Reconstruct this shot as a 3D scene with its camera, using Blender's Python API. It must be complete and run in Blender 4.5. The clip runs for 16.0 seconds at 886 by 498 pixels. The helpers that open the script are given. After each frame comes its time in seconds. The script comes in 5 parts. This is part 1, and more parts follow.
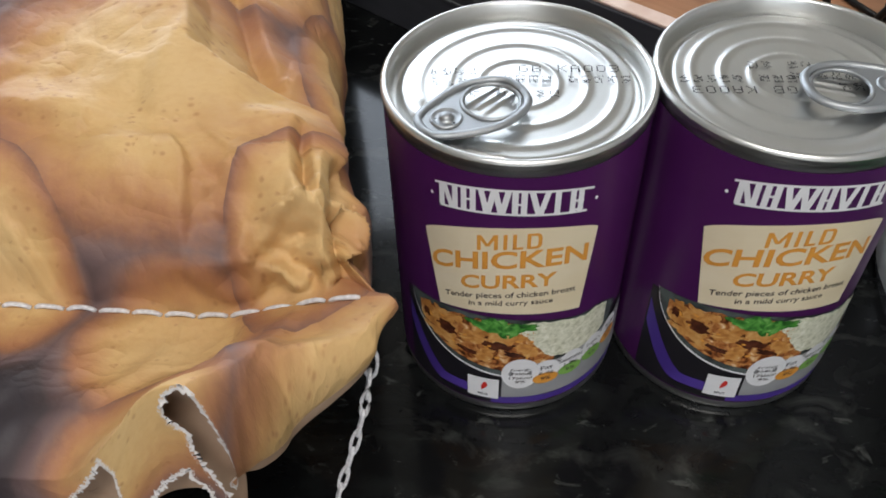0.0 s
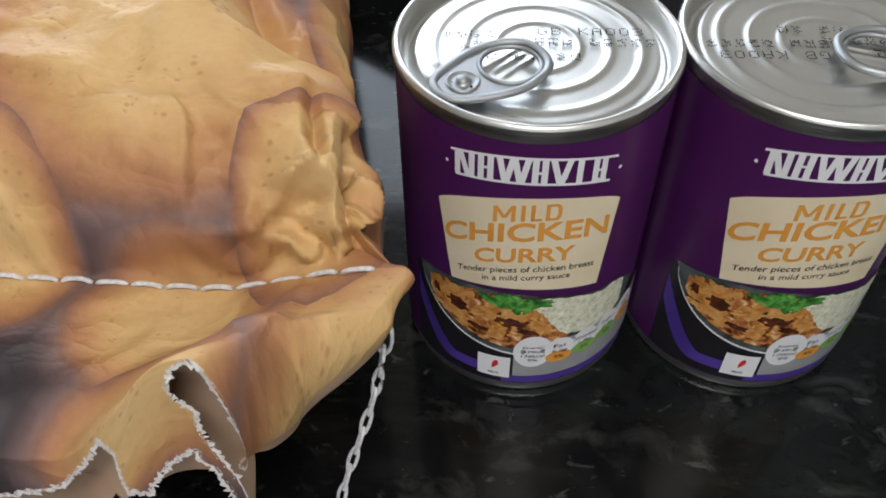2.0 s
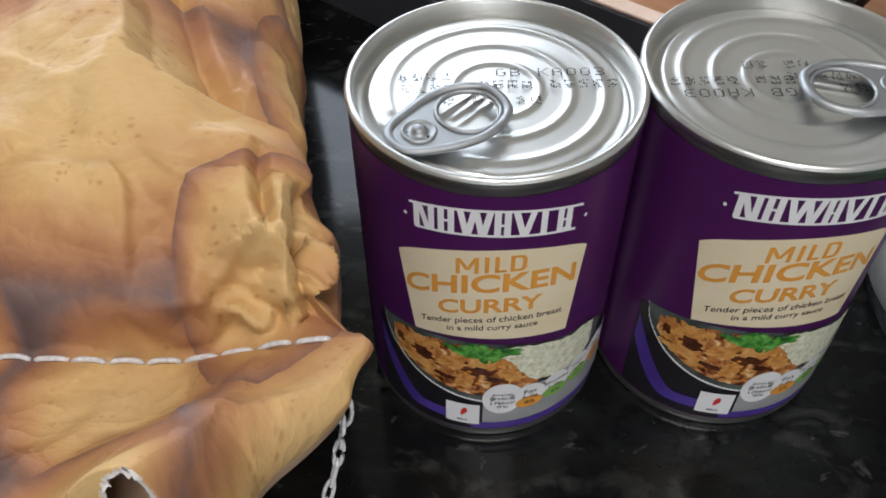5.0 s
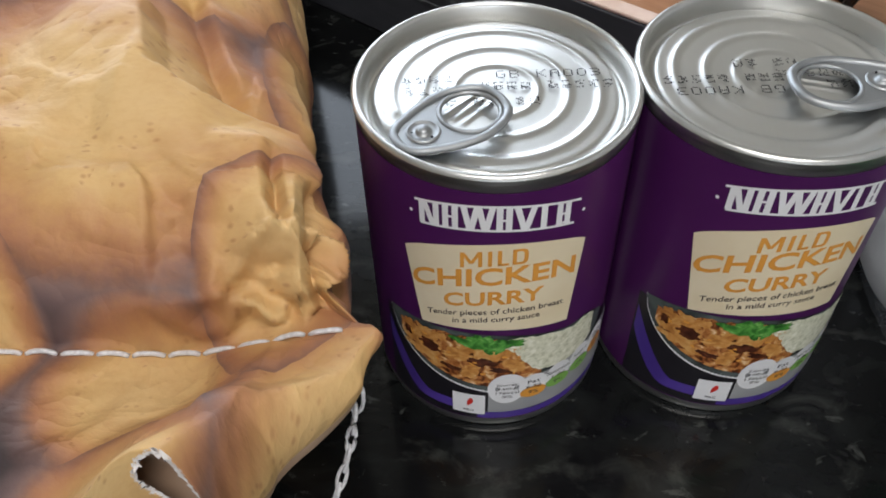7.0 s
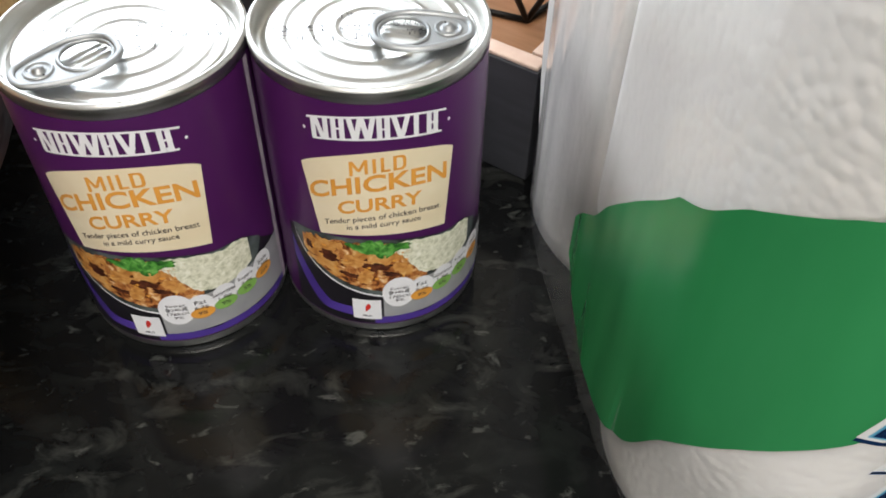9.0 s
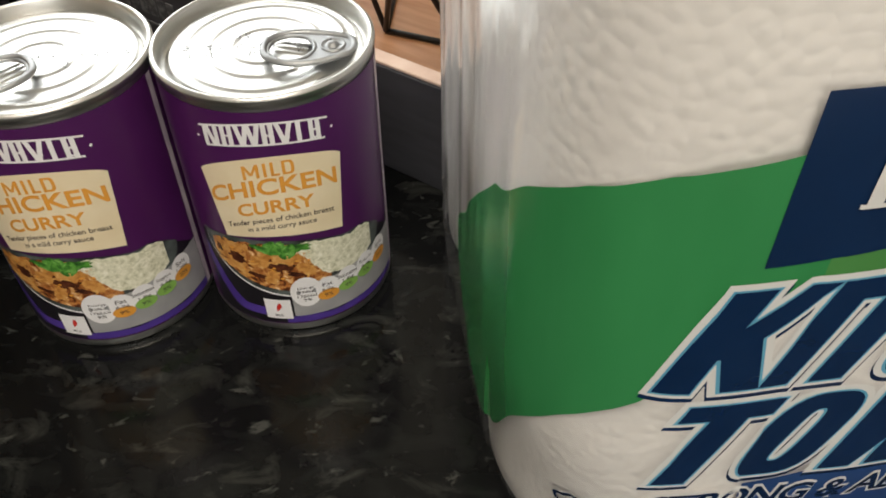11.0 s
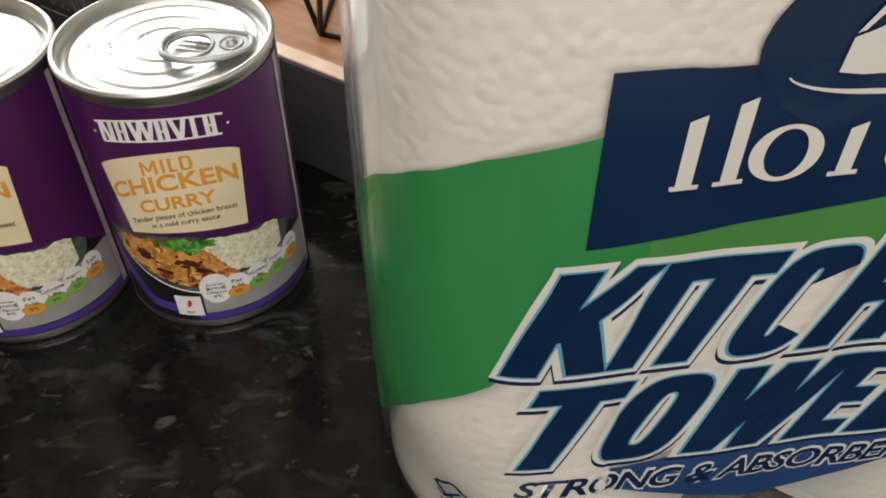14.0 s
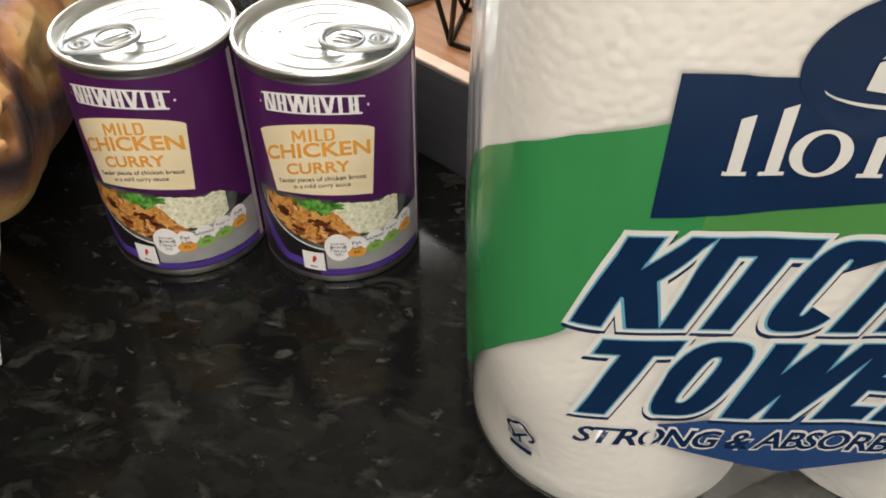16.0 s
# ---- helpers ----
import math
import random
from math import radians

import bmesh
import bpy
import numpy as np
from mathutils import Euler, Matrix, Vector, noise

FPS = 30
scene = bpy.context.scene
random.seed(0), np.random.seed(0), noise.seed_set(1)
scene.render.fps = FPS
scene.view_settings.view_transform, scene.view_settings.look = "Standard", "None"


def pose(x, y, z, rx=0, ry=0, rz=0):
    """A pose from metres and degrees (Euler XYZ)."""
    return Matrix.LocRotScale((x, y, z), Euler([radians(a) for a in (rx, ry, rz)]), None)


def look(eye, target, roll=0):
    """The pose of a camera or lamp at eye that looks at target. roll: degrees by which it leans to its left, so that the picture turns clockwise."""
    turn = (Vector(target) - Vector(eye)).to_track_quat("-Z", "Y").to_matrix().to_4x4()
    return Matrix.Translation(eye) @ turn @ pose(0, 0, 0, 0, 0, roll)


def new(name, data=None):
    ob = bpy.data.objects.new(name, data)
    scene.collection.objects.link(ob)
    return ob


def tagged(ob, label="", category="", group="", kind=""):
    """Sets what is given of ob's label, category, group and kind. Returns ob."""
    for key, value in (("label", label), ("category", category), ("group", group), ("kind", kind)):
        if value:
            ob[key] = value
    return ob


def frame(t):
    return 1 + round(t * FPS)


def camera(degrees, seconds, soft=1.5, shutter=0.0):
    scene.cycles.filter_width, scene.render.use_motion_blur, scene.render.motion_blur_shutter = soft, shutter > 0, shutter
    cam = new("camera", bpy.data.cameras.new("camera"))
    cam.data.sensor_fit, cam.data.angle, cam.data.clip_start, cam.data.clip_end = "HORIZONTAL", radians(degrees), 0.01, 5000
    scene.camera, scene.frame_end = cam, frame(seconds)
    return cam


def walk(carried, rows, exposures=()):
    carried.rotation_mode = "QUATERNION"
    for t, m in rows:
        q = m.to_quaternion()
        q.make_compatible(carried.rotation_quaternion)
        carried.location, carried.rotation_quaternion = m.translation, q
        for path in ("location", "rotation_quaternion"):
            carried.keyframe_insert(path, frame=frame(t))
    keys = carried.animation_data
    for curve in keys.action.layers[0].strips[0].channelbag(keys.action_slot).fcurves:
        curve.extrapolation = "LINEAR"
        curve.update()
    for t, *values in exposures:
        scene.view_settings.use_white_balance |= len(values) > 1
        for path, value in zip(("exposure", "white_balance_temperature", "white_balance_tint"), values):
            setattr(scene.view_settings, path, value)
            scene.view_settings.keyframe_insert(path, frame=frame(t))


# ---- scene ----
cam = camera(55.44, 16.0, soft=1.8, shutter=0.0)
PATH = [
    (0.0, (0.0010, -0.1931, 0.2459), (-0.0239, 0.0107, 0.0272), -2.17),
    (0.5, (-0.0036, -0.1903, 0.2393), (-0.0279, 0.0102, 0.0175), -1.59),
    (1.0, (-0.0051, -0.1905, 0.2393), (-0.0283, 0.0085, 0.0160), -1.32),
    (1.5, (-0.0042, -0.1924, 0.2385), (-0.0285, 0.0067, 0.0155), -1.65),
    (2.0, (-0.0063, -0.1883, 0.2365), (-0.0269, 0.0109, 0.0132), -1.06),
    (2.5, (-0.0055, -0.1823, 0.2330), (-0.0205, 0.0180, 0.0102), -0.51),
    (3.0, (-0.0041, -0.1832, 0.2376), (-0.0167, 0.0187, 0.0160), -0.76),
    (3.5, (-0.0042, -0.1812, 0.2375), (-0.0154, 0.0202, 0.0154), -0.88),
    (4.0, (-0.0043, -0.1783, 0.2371), (-0.0156, 0.0221, 0.0142), -0.91),
    (4.2, (-0.0045, -0.1763, 0.2374), (-0.0147, 0.0239, 0.0143), -0.62),
    (6.5, (-0.0049, -0.1707, 0.2405), (-0.0174, 0.0300, 0.0178), -1.46),
    (7.0, (-0.0046, -0.1795, 0.2440), (-0.0166, 0.0212, 0.0212), -1.91),
    (7.5, (-0.0044, -0.1897, 0.2463), (-0.0126, 0.0134, 0.0257), -2.31),
    (8.0, (0.0086, -0.1988, 0.2481), (0.0042, 0.0053, 0.0283), -2.71),
    (8.5, (0.0394, -0.2013, 0.2486), (0.0453, 0.0018, 0.0279), -0.95),
    (9.0, (0.0875, -0.2219, 0.2540), (0.0979, -0.0195, 0.0328), 1.55),
    (9.2, (0.1076, -0.2308, 0.2553), (0.1159, -0.0277, 0.0347), 1.67),
    (11.3, (0.1335, -0.2488, 0.2623), (0.1333, -0.0345, 0.0523), -1.31),
    (11.5, (0.1329, -0.2493, 0.2653), (0.1322, -0.0343, 0.0561), -1.55),
    (12.0, (0.1372, -0.2486, 0.2679), (0.1379, -0.0317, 0.0607), -1.88),
    (12.5, (0.1403, -0.2462, 0.2683), (0.1433, -0.0285, 0.0619), -1.70),
    (13.0, (0.1462, -0.2425, 0.2672), (0.1492, -0.0248, 0.0608), -1.79),
    (13.5, (0.1498, -0.2451, 0.2614), (0.1543, -0.0282, 0.0542), -1.46),
    (14.0, (0.1643, -0.2551, 0.2588), (0.1694, -0.0398, 0.0500), -0.29),
    (14.5, (0.1757, -0.2776, 0.2564), (0.1758, -0.0640, 0.0458), 1.83),
    (15.0, (0.1847, -0.2915, 0.2620), (0.1729, -0.0776, 0.0520), 1.81),
    (15.5, (0.1832, -0.2884, 0.2747), (0.1611, -0.0709, 0.0692), 0.73),
    (16.0, (0.1661, -0.2999, 0.2768), (0.1363, -0.0807, 0.0742), 0.20),
]
walk(cam, [(t, look(eye, target, roll)) for t, eye, target, roll in PATH],
     exposures=((0.0, -0.04, 5980, 10), (7.5, -0.04, 5980, 10), (8.5, 0.18, 6150, 10), (9.0, 0.5, 6300, 10), (9.6, 0.50, 6500, 10), (11.3, 0.10, 7000, 10), (13.5, 0.02, 7000, 10), (14.5, 0.26, 7000, 10), (15.0, 0.50, 7000, 10), (15.5, 0.58, 7000, 10), (16.0, 0.42, 7000, 10)))

# ---------------------------------------------------------------- light
world = bpy.data.worlds.new("sky")
scene.world = world
world.use_nodes = True
wn = world.node_tree.nodes
sky = wn.new("ShaderNodeTexSky")
sky.sky_type = 'NISHITA'
sky.sun_disc = False
sky.sun_elevation, sky.sun_rotation = radians(38), radians(150)
world.node_tree.links.new(sky.outputs[0], wn["Background"].inputs[0])
wn["Background"].inputs[1].default_value = 0.12


def area_lamp(name, at, target, sx, sy, watts, colour):
    d = bpy.data.lights.new(name, 'AREA')
    d.shape, d.size, d.size_y, d.energy, d.color = 'RECTANGLE', sx, sy, watts, colour
    ob = new(name, d)
    ob.matrix_world = look(at, target)
    return ob


area_lamp("window_daylight", (-0.50, 0.62, 0.43), (-0.42, 0.0, 0.40), 1.16, 0.42, 9, (0.93, 0.97, 1.0))
# overhead fill, an assumed source that lifts tops and fronts
area_lamp("overhead_fill", (0.10, -0.55, 1.46), (0.10, -0.45, 0.0), 0.60, 0.60, 22, (1.0, 0.93, 0.84))
# front fill added to brighten labels and towel pack; no known window there
area_lamp("south_fill", (0.30, -2.17, 0.55), (0.15, 0.0, 0.25), 1.30, 0.96, 9, (1.0, 0.97, 0.93))


# ---------------------------------------------------------------- materials
def mat(name, base, rough=0.5, metal=0.0, base2=None, scale=40.0, detail=4.0, bump=0.0, bump_scale=None,
        rough_var=0.0, coat=0.0, spec=0.5, stretch=(1, 1, 1), lo=0.35, hi=0.65, dist=0.001):
    m = bpy.data.materials.new(name)
    m.use_nodes = True
    nt = m.node_tree
    b = nt.nodes["Principled BSDF"]
    b.inputs["Base Color"].default_value = (*base, 1)
    b.inputs["Roughness"].default_value = rough
    b.inputs["Metallic"].default_value = metal
    b.inputs["Coat Weight"].default_value = coat
    b.inputs["Specular IOR Level"].default_value = spec
    co = nt.nodes.new("ShaderNodeTexCoord")
    mp = nt.nodes.new("ShaderNodeMapping")
    mp.inputs["Scale"].default_value = stretch
    nt.links.new(co.outputs["Object"], mp.inputs[0])
    n = nt.nodes.new("ShaderNodeTexNoise")
    n.inputs["Scale"].default_value, n.inputs["Detail"].default_value = scale, detail
    nt.links.new(mp.outputs[0], n.inputs["Vector"])
    if base2:
        r = nt.nodes.new("ShaderNodeValToRGB")
        r.color_ramp.elements[0].position, r.color_ramp.elements[1].position = lo, hi
        r.color_ramp.elements[0].color, r.color_ramp.elements[1].color = (*base, 1), (*base2, 1)
        nt.links.new(n.outputs["Fac"], r.inputs[0])
        nt.links.new(r.outputs[0], b.inputs["Base Color"])
    if rough_var:
        mr = nt.nodes.new("ShaderNodeMapRange")
        mr.inputs[3].default_value, mr.inputs[4].default_value = max(0.0, rough - rough_var), rough + rough_var
        nt.links.new(n.outputs["Fac"], mr.inputs[0])
        nt.links.new(mr.outputs[0], b.inputs["Roughness"])
    if bump:
        n2 = nt.nodes.new("ShaderNodeTexNoise")
        n2.inputs["Scale"].default_value, n2.inputs["Detail"].default_value = bump_scale or scale, 3
        nt.links.new(mp.outputs[0], n2.inputs["Vector"])
        bu = nt.nodes.new("ShaderNodeBump")
        bu.inputs["Strength"].default_value, bu.inputs["Distance"].default_value = bump, dist
        nt.links.new(n2.outputs["Fac"], bu.inputs["Height"])
        nt.links.new(bu.outputs[0], b.inputs["Normal"])
    return m


def granite():
    m = mat("black_granite", (0.006, 0.0065, 0.007), 0.11, rough_var=0.05, scale=30, spec=0.20)
    nt = m.node_tree
    b = nt.nodes["Principled BSDF"]
    co = nt.nodes["Texture Coordinate"]

    def patch(scale, lo, hi, seed):
        mp = nt.nodes.new("ShaderNodeMapping")
        mp.inputs["Location"].default_value = (seed, seed * 2.3, 0)
        mp.inputs["Rotation"].default_value = (0, 0, seed)
        mp.inputs["Scale"].default_value = (1.0, 1.6, 1.0)
        nt.links.new(co.outputs["Object"], mp.inputs[0])
        n = nt.nodes.new("ShaderNodeTexNoise")
        n.inputs["Scale"].default_value, n.inputs["Detail"].default_value = scale, 5
        n.inputs["Roughness"].default_value = 0.62
        n.inputs["Distortion"].default_value = 0.6
        nt.links.new(mp.outputs[0], n.inputs["Vector"])
        r = nt.nodes.new("ShaderNodeMapRange")
        r.inputs[1].default_value, r.inputs[2].default_value = lo, hi
        nt.links.new(n.outputs["Fac"], r.inputs[0])
        return r.outputs[0]

    def over(col, fac, c2):
        mx = nt.nodes.new("ShaderNodeMix")
        mx.data_type = 'RGBA'
        nt.links.new(fac, mx.inputs["Factor"])
        if isinstance(col, tuple):
            mx.inputs["A"].default_value = (*col, 1)
        else:
            nt.links.new(col, mx.inputs["A"])
        mx.inputs["B"].default_value = (*c2, 1)
        return mx.outputs["Result"]

    c = over((0.0055, 0.0058, 0.006), patch(48, 0.48, 0.70, 1.0), (0.012, 0.013, 0.0125))
    c = over(c, patch(42, 0.56, 0.72, 3.7), (0.036, 0.037, 0.034))
    c = over(c, patch(105, 0.62, 0.70, 5.1), (0.052, 0.054, 0.050))
    c = over(c, patch(420, 0.725, 0.75, 7.9), (0.09, 0.088, 0.08))
    nt.links.new(c, b.inputs["Base Color"])
    return m


GRANITE = granite()
STEEL = mat("tinplate", (0.60, 0.60, 0.58), 0.34, 1.0, rough_var=0.08, scale=900, stretch=(1, 0.03, 1), bump=0.06, bump_scale=1400, dist=0.0001)
STEEL_RIM = mat("tinplate_rim", (0.60, 0.60, 0.58), 0.36, 1.0, rough_var=0.06, scale=200)
TAB = mat("tab_metal", (0.34, 0.35, 0.355), 0.50, 1.0, rough_var=0.08, scale=300)
INK = mat("date_ink", (0.02, 0.02, 0.024), 0.9, spec=0.08)
PURPLE = mat("purple_label", (0.058, 0.008, 0.074), 0.34, base2=(0.070, 0.011, 0.088), scale=25, rough_var=0.06, bump=0.03, bump_scale=700, dist=0.0001)
CREAM = mat("cream_print", (0.74, 0.62, 0.42), 0.36, base2=(0.78, 0.67, 0.48), scale=60)
WHITE = mat("white_print", (0.80, 0.79, 0.80), 0.36, base2=(0.74, 0.73, 0.74), scale=90)
ORANGE = mat("orange_print", (0.70, 0.30, 0.045), 0.36, base2=(0.74, 0.34, 0.06), scale=80)
BLACKPRINT = mat("black_print", (0.010, 0.009, 0.012), 0.33, base2=(0.016, 0.014, 0.018), scale=60)
GREYTEXT = mat("dark_grey_print", (0.05, 0.04, 0.045), 0.36)
VIOLET = mat("violet_print", (0.085, 0.045, 0.30), 0.34, base2=(0.06, 0.03, 0.22), scale=60)
SILVER = mat("silver_grey_print", (0.36, 0.36, 0.36), 0.32, base2=(0.27, 0.27, 0.28), scale=50)
RED = mat("red_print", (0.60, 0.03, 0.02), 0.4)
AMBER = mat("amber_print", (0.72, 0.32, 0.05), 0.36)
GREENDOT = mat("green_print", (0.22, 0.42, 0.09), 0.36)
SEAMWHITE = mat("label_seam_paper", (0.42, 0.36, 0.42), 0.45, base2=(0.62, 0.56, 0.58), scale=500, stretch=(1, 1, 0.2))
BOWLGREY = mat("bowl_rim_print", (0.10, 0.12, 0.115), 0.34, base2=(0.018, 0.020, 0.020), scale=120)


def food_mat(name, cols, scale):
    m = mat(name, cols[0], 0.34)
    nt = m.node_tree
    b = nt.nodes["Principled BSDF"]
    v = nt.nodes.new("ShaderNodeTexVoronoi")
    v.inputs["Scale"].default_value = scale
    v.feature = 'SMOOTH_F1'
    n = nt.nodes["Noise Texture"]
    n.inputs["Scale"].default_value = scale * 0.9
    n.inputs["Distortion"].default_value = 1.5
    mx = nt.nodes.new("ShaderNodeMath")
    mx.operation = 'MULTIPLY_ADD'
    mx.inputs[1].default_value = 0.45
    nt.links.new(nt.nodes["Texture Coordinate"].outputs["Object"], v.inputs["Vector"])
    nt.links.new(v.outputs["Distance"], mx.inputs[0])
    nt.links.new(n.outputs["Fac"], mx.inputs[2])
    r = nt.nodes.new("ShaderNodeValToRGB")
    el = r.color_ramp.elements
    el[0].position, el[1].position = 0.38, 0.95
    el[0].color, el[1].color = (*cols[0], 1), (*cols[-1], 1)
    for i, c in enumerate(cols[1:-1]):
        e = el.new(0.38 + 0.57 * (i + 1) / (len(cols) - 1))
        e.color = (*c, 1)
    nt.links.new(mx.outputs[0], r.inputs[0])
    nt.links.new(r.outputs[0], b.inputs["Base Color"])
    return m


CURRY = food_mat("curry_print", [(0.025, 0.008, 0.004), (0.13, 0.035, 0.010), (0.40, 0.14, 0.035), (0.62, 0.32, 0.11), (0.84, 0.68, 0.46)], 330)
RICE = food_mat("rice_print", [(0.42, 0.41, 0.26), (0.60, 0.59, 0.44), (0.74, 0.72, 0.57), (0.84, 0.82, 0.70)], 480)
LEAF = food_mat("coriander_print", [(0.015, 0.07, 0.012), (0.04, 0.17, 0.025), (0.10, 0.32, 0.05), (0.25, 0.5, 0.14)], 330)
MEAT = food_mat("meat_print", [(0.03, 0.009, 0.005), (0.075, 0.02, 0.01), (0.16, 0.05, 0.02)], 300)
CHUNK = food_mat("chicken_print", [(0.30, 0.10, 0.02), (0.56, 0.25, 0.06), (0.72, 0.44, 0.16)], 260)

TRAYDARK = mat("charcoal_paint", (0.040, 0.041, 0.047), 0.50, base2=(0.055, 0.056, 0.064), scale=30, bump=0.15, bump_scale=220, stretch=(1, 1, 5), dist=0.0004)
TRAYEDGE = mat("bare_wood_edge", (0.62, 0.45, 0.36), 0.6, base2=(0.72, 0.56, 0.47), scale=90, bump=0.15, bump_scale=300)
TRAYWOOD = mat("tray_base_wood", (0.36, 0.165, 0.075), 0.45, base2=(0.46, 0.23, 0.115), scale=18, stretch=(1, 9, 1), bump=0.1, bump_scale=60, dist=0.0004)
TRAYPRINT = mat("worn_grey_print", (0.17, 0.175, 0.18), 0.6, base2=(0.06, 0.062, 0.067), scale=260, lo=0.4, hi=0.6)
WIRE = mat("black_wire", (0.012, 0.011, 0.011), 0.42, 0.4, base2=(0.02, 0.018, 0.017), scale=200)
GLOSSBLACK = mat("gloss_black", (0.010, 0.010, 0.011), 0.16, rough_var=0.05, scale=80)
GREYDISC = mat("grey_enamel", (0.11, 0.115, 0.125), 0.28, base2=(0.085, 0.09, 0.10), scale=40)
SILVERWIRE = mat("silver_wire", (0.62, 0.56, 0.48), 0.28, 1.0, rough_var=0.08, scale=300)
WALLPAINT = mat("wall_paint", (0.56, 0.55, 0.51), 0.8, base2=(0.52, 0.51, 0.47), scale=6, bump=0.1, bump_scale=300)
CEILPAINT = mat("ceiling_paint", (0.80, 0.79, 0.77), 0.85, base2=(0.77, 0.76, 0.74), scale=5)
FLOORMAT = mat("floor_vinyl", (0.22, 0.19, 0.16), 0.5, base2=(0.28, 0.24, 0.20), scale=8)
CABINET = mat("cabinet_front", (0.66, 0.65, 0.62), 0.4, base2=(0.62, 0.61, 0.58), scale=7)
FRAMEPVC = mat("white_pvc", (0.80, 0.80, 0.80), 0.35, base2=(0.76, 0.76, 0.76), scale=12)
THREAD = mat("white_thread", (0.74, 0.73, 0.74), 0.75, base2=(0.56, 0.54, 0.55), scale=900, bump=0.6, bump_scale=1800, dist=0.0003)
TORNWHITE = mat("torn_paper_white", (0.74, 0.70, 0.68), 0.9, base2=(0.60, 0.55, 0.52), scale=400, bump=0.5, bump_scale=900, dist=0.0005)
KRAFT = mat("kraft_inside", (0.33, 0.21, 0.135), 0.8, base2=(0.40, 0.27, 0.18), scale=60, bump=0.25, bump_scale=500, dist=0.0004)
PAPERTOWEL = mat("embossed_tissue", (0.70, 0.68, 0.65), 0.95, base2=(0.73, 0.71, 0.685), scale=30)
FILMGREEN = mat("green_film_print", (0.024, 0.205, 0.062), 0.22, base2=(0.040, 0.265, 0.090), scale=14, stretch=(1.6, 1.6, 0.4), bump=0.12, bump_scale=35, dist=0.002)
FILMGREEN2 = mat("pale_green_film_print", (0.060, 0.225, 0.060), 0.22, base2=(0.072, 0.25, 0.072), scale=20, bump=0.12, bump_scale=35, dist=0.002)
FILMNAVY = mat("navy_film_print", (0.004, 0.019, 0.062), 0.20, base2=(0.006, 0.025, 0.080), scale=25, bump=0.12, bump_scale=40, dist=0.002)
FILMMID = mat("mid_blue_film_print", (0.018, 0.055, 0.17), 0.22, base2=(0.025, 0.07, 0.20), scale=25)
FILMSKY = mat("light_blue_film_print", (0.10, 0.34, 0.50), 0.22, base2=(0.14, 0.40, 0.56), scale=25)
FILMWHITE = mat("white_film_print", (0.66, 0.66, 0.65), 0.25, base2=(0.70, 0.70, 0.69), scale=25, bump=0.1, bump_scale=40, dist=0.002)


def emboss():
    nt = PAPERTOWEL.node_tree
    co = nt.nodes["Texture Coordinate"]
    v = nt.nodes.new("ShaderNodeTexVoronoi")
    v.inputs["Scale"].default_value = 300
    v.inputs["Randomness"].default_value = 0.8
    nt.links.new(co.outputs["Object"], v.inputs["Vector"])
    bu = nt.nodes.new("ShaderNodeBump")
    bu.inputs["Strength"].default_value, bu.inputs["Distance"].default_value = 0.30, 0.0012
    bu.invert = True
    nt.links.new(v.outputs["Distance"], bu.inputs["Height"])
    nt.links.new(bu.outputs[0], nt.nodes["Principled BSDF"].inputs["Normal"])


emboss()


def film_mat():
    m = bpy.data.materials.new("clear_film")
    m.use_nodes = True
    nt = m.node_tree
    out = nt.nodes["Material Output"]
    nt.nodes.remove(nt.nodes["Principled BSDF"])
    t = nt.nodes.new("ShaderNodeBsdfTransparent")
    t.inputs[0].default_value = (0.96, 0.96, 0.96, 1)
    g = nt.nodes.new("ShaderNodeBsdfGlossy")
    g.inputs["Roughness"].default_value = 0.16
    lw = nt.nodes.new("ShaderNodeFresnel")
    lw.inputs[0].default_value = 1.38
    mx = nt.nodes.new("ShaderNodeMixShader")
    nt.links.new(lw.outputs[0], mx.inputs[0])
    df = nt.nodes.new("ShaderNodeBsdfDiffuse")
    df.inputs[0].default_value = (0.82, 0.82, 0.82, 1)
    hz = nt.nodes.new("ShaderNodeMixShader")
    hz.inputs[0].default_value = 0.10
    nt.links.new(t.outputs[0], hz.inputs[1])
    nt.links.new(df.outputs[0], hz.inputs[2])
    nt.links.new(hz.outputs[0], mx.inputs[1])
    nt.links.new(g.outputs[0], mx.inputs[2])
    nt.links.new(mx.outputs[0], out.inputs[0])
    n = nt.nodes.new("ShaderNodeTexNoise")
    n.inputs["Scale"].default_value, n.inputs["Detail"].default_value = 30, 3
    co = nt.nodes.new("ShaderNodeTexCoord")
    mp = nt.nodes.new("ShaderNodeMapping")
    mp.inputs["Scale"].default_value = (1.6, 1.6, 0.35)
    nt.links.new(co.outputs["Object"], mp.inputs[0])
    nt.links.new(mp.outputs[0], n.inputs["Vector"])
    bu = nt.nodes.new("ShaderNodeBump")
    bu.inputs["Strength"].default_value, bu.inputs["Distance"].default_value = 0.5, 0.004
    nt.links.new(n.outputs["Fac"], bu.inputs["Height"])
    nt.links.new(bu.outputs[0], g.inputs["Normal"])
    return m


FILM = film_mat()


# ---------------------------------------------------------------- mesh helpers
def part(name, bm, material, parent=None, label="", smooth=True):
    me = bpy.data.meshes.new(name)
    bm.normal_update()
    bm.to_mesh(me)
    bm.free()
    me.materials.append(material)
    for p in me.polygons:
        p.use_smooth = smooth
    ob = new(name, me)
    if parent:
        ob.parent = parent
    if label:
        ob["label"] = label
    return ob


def thing(name, label, category, group="", kind="", at=None):
    ob = new(name)
    if at is not None:
        ob.matrix_world = at
    return tagged(ob, label, category, group, kind)


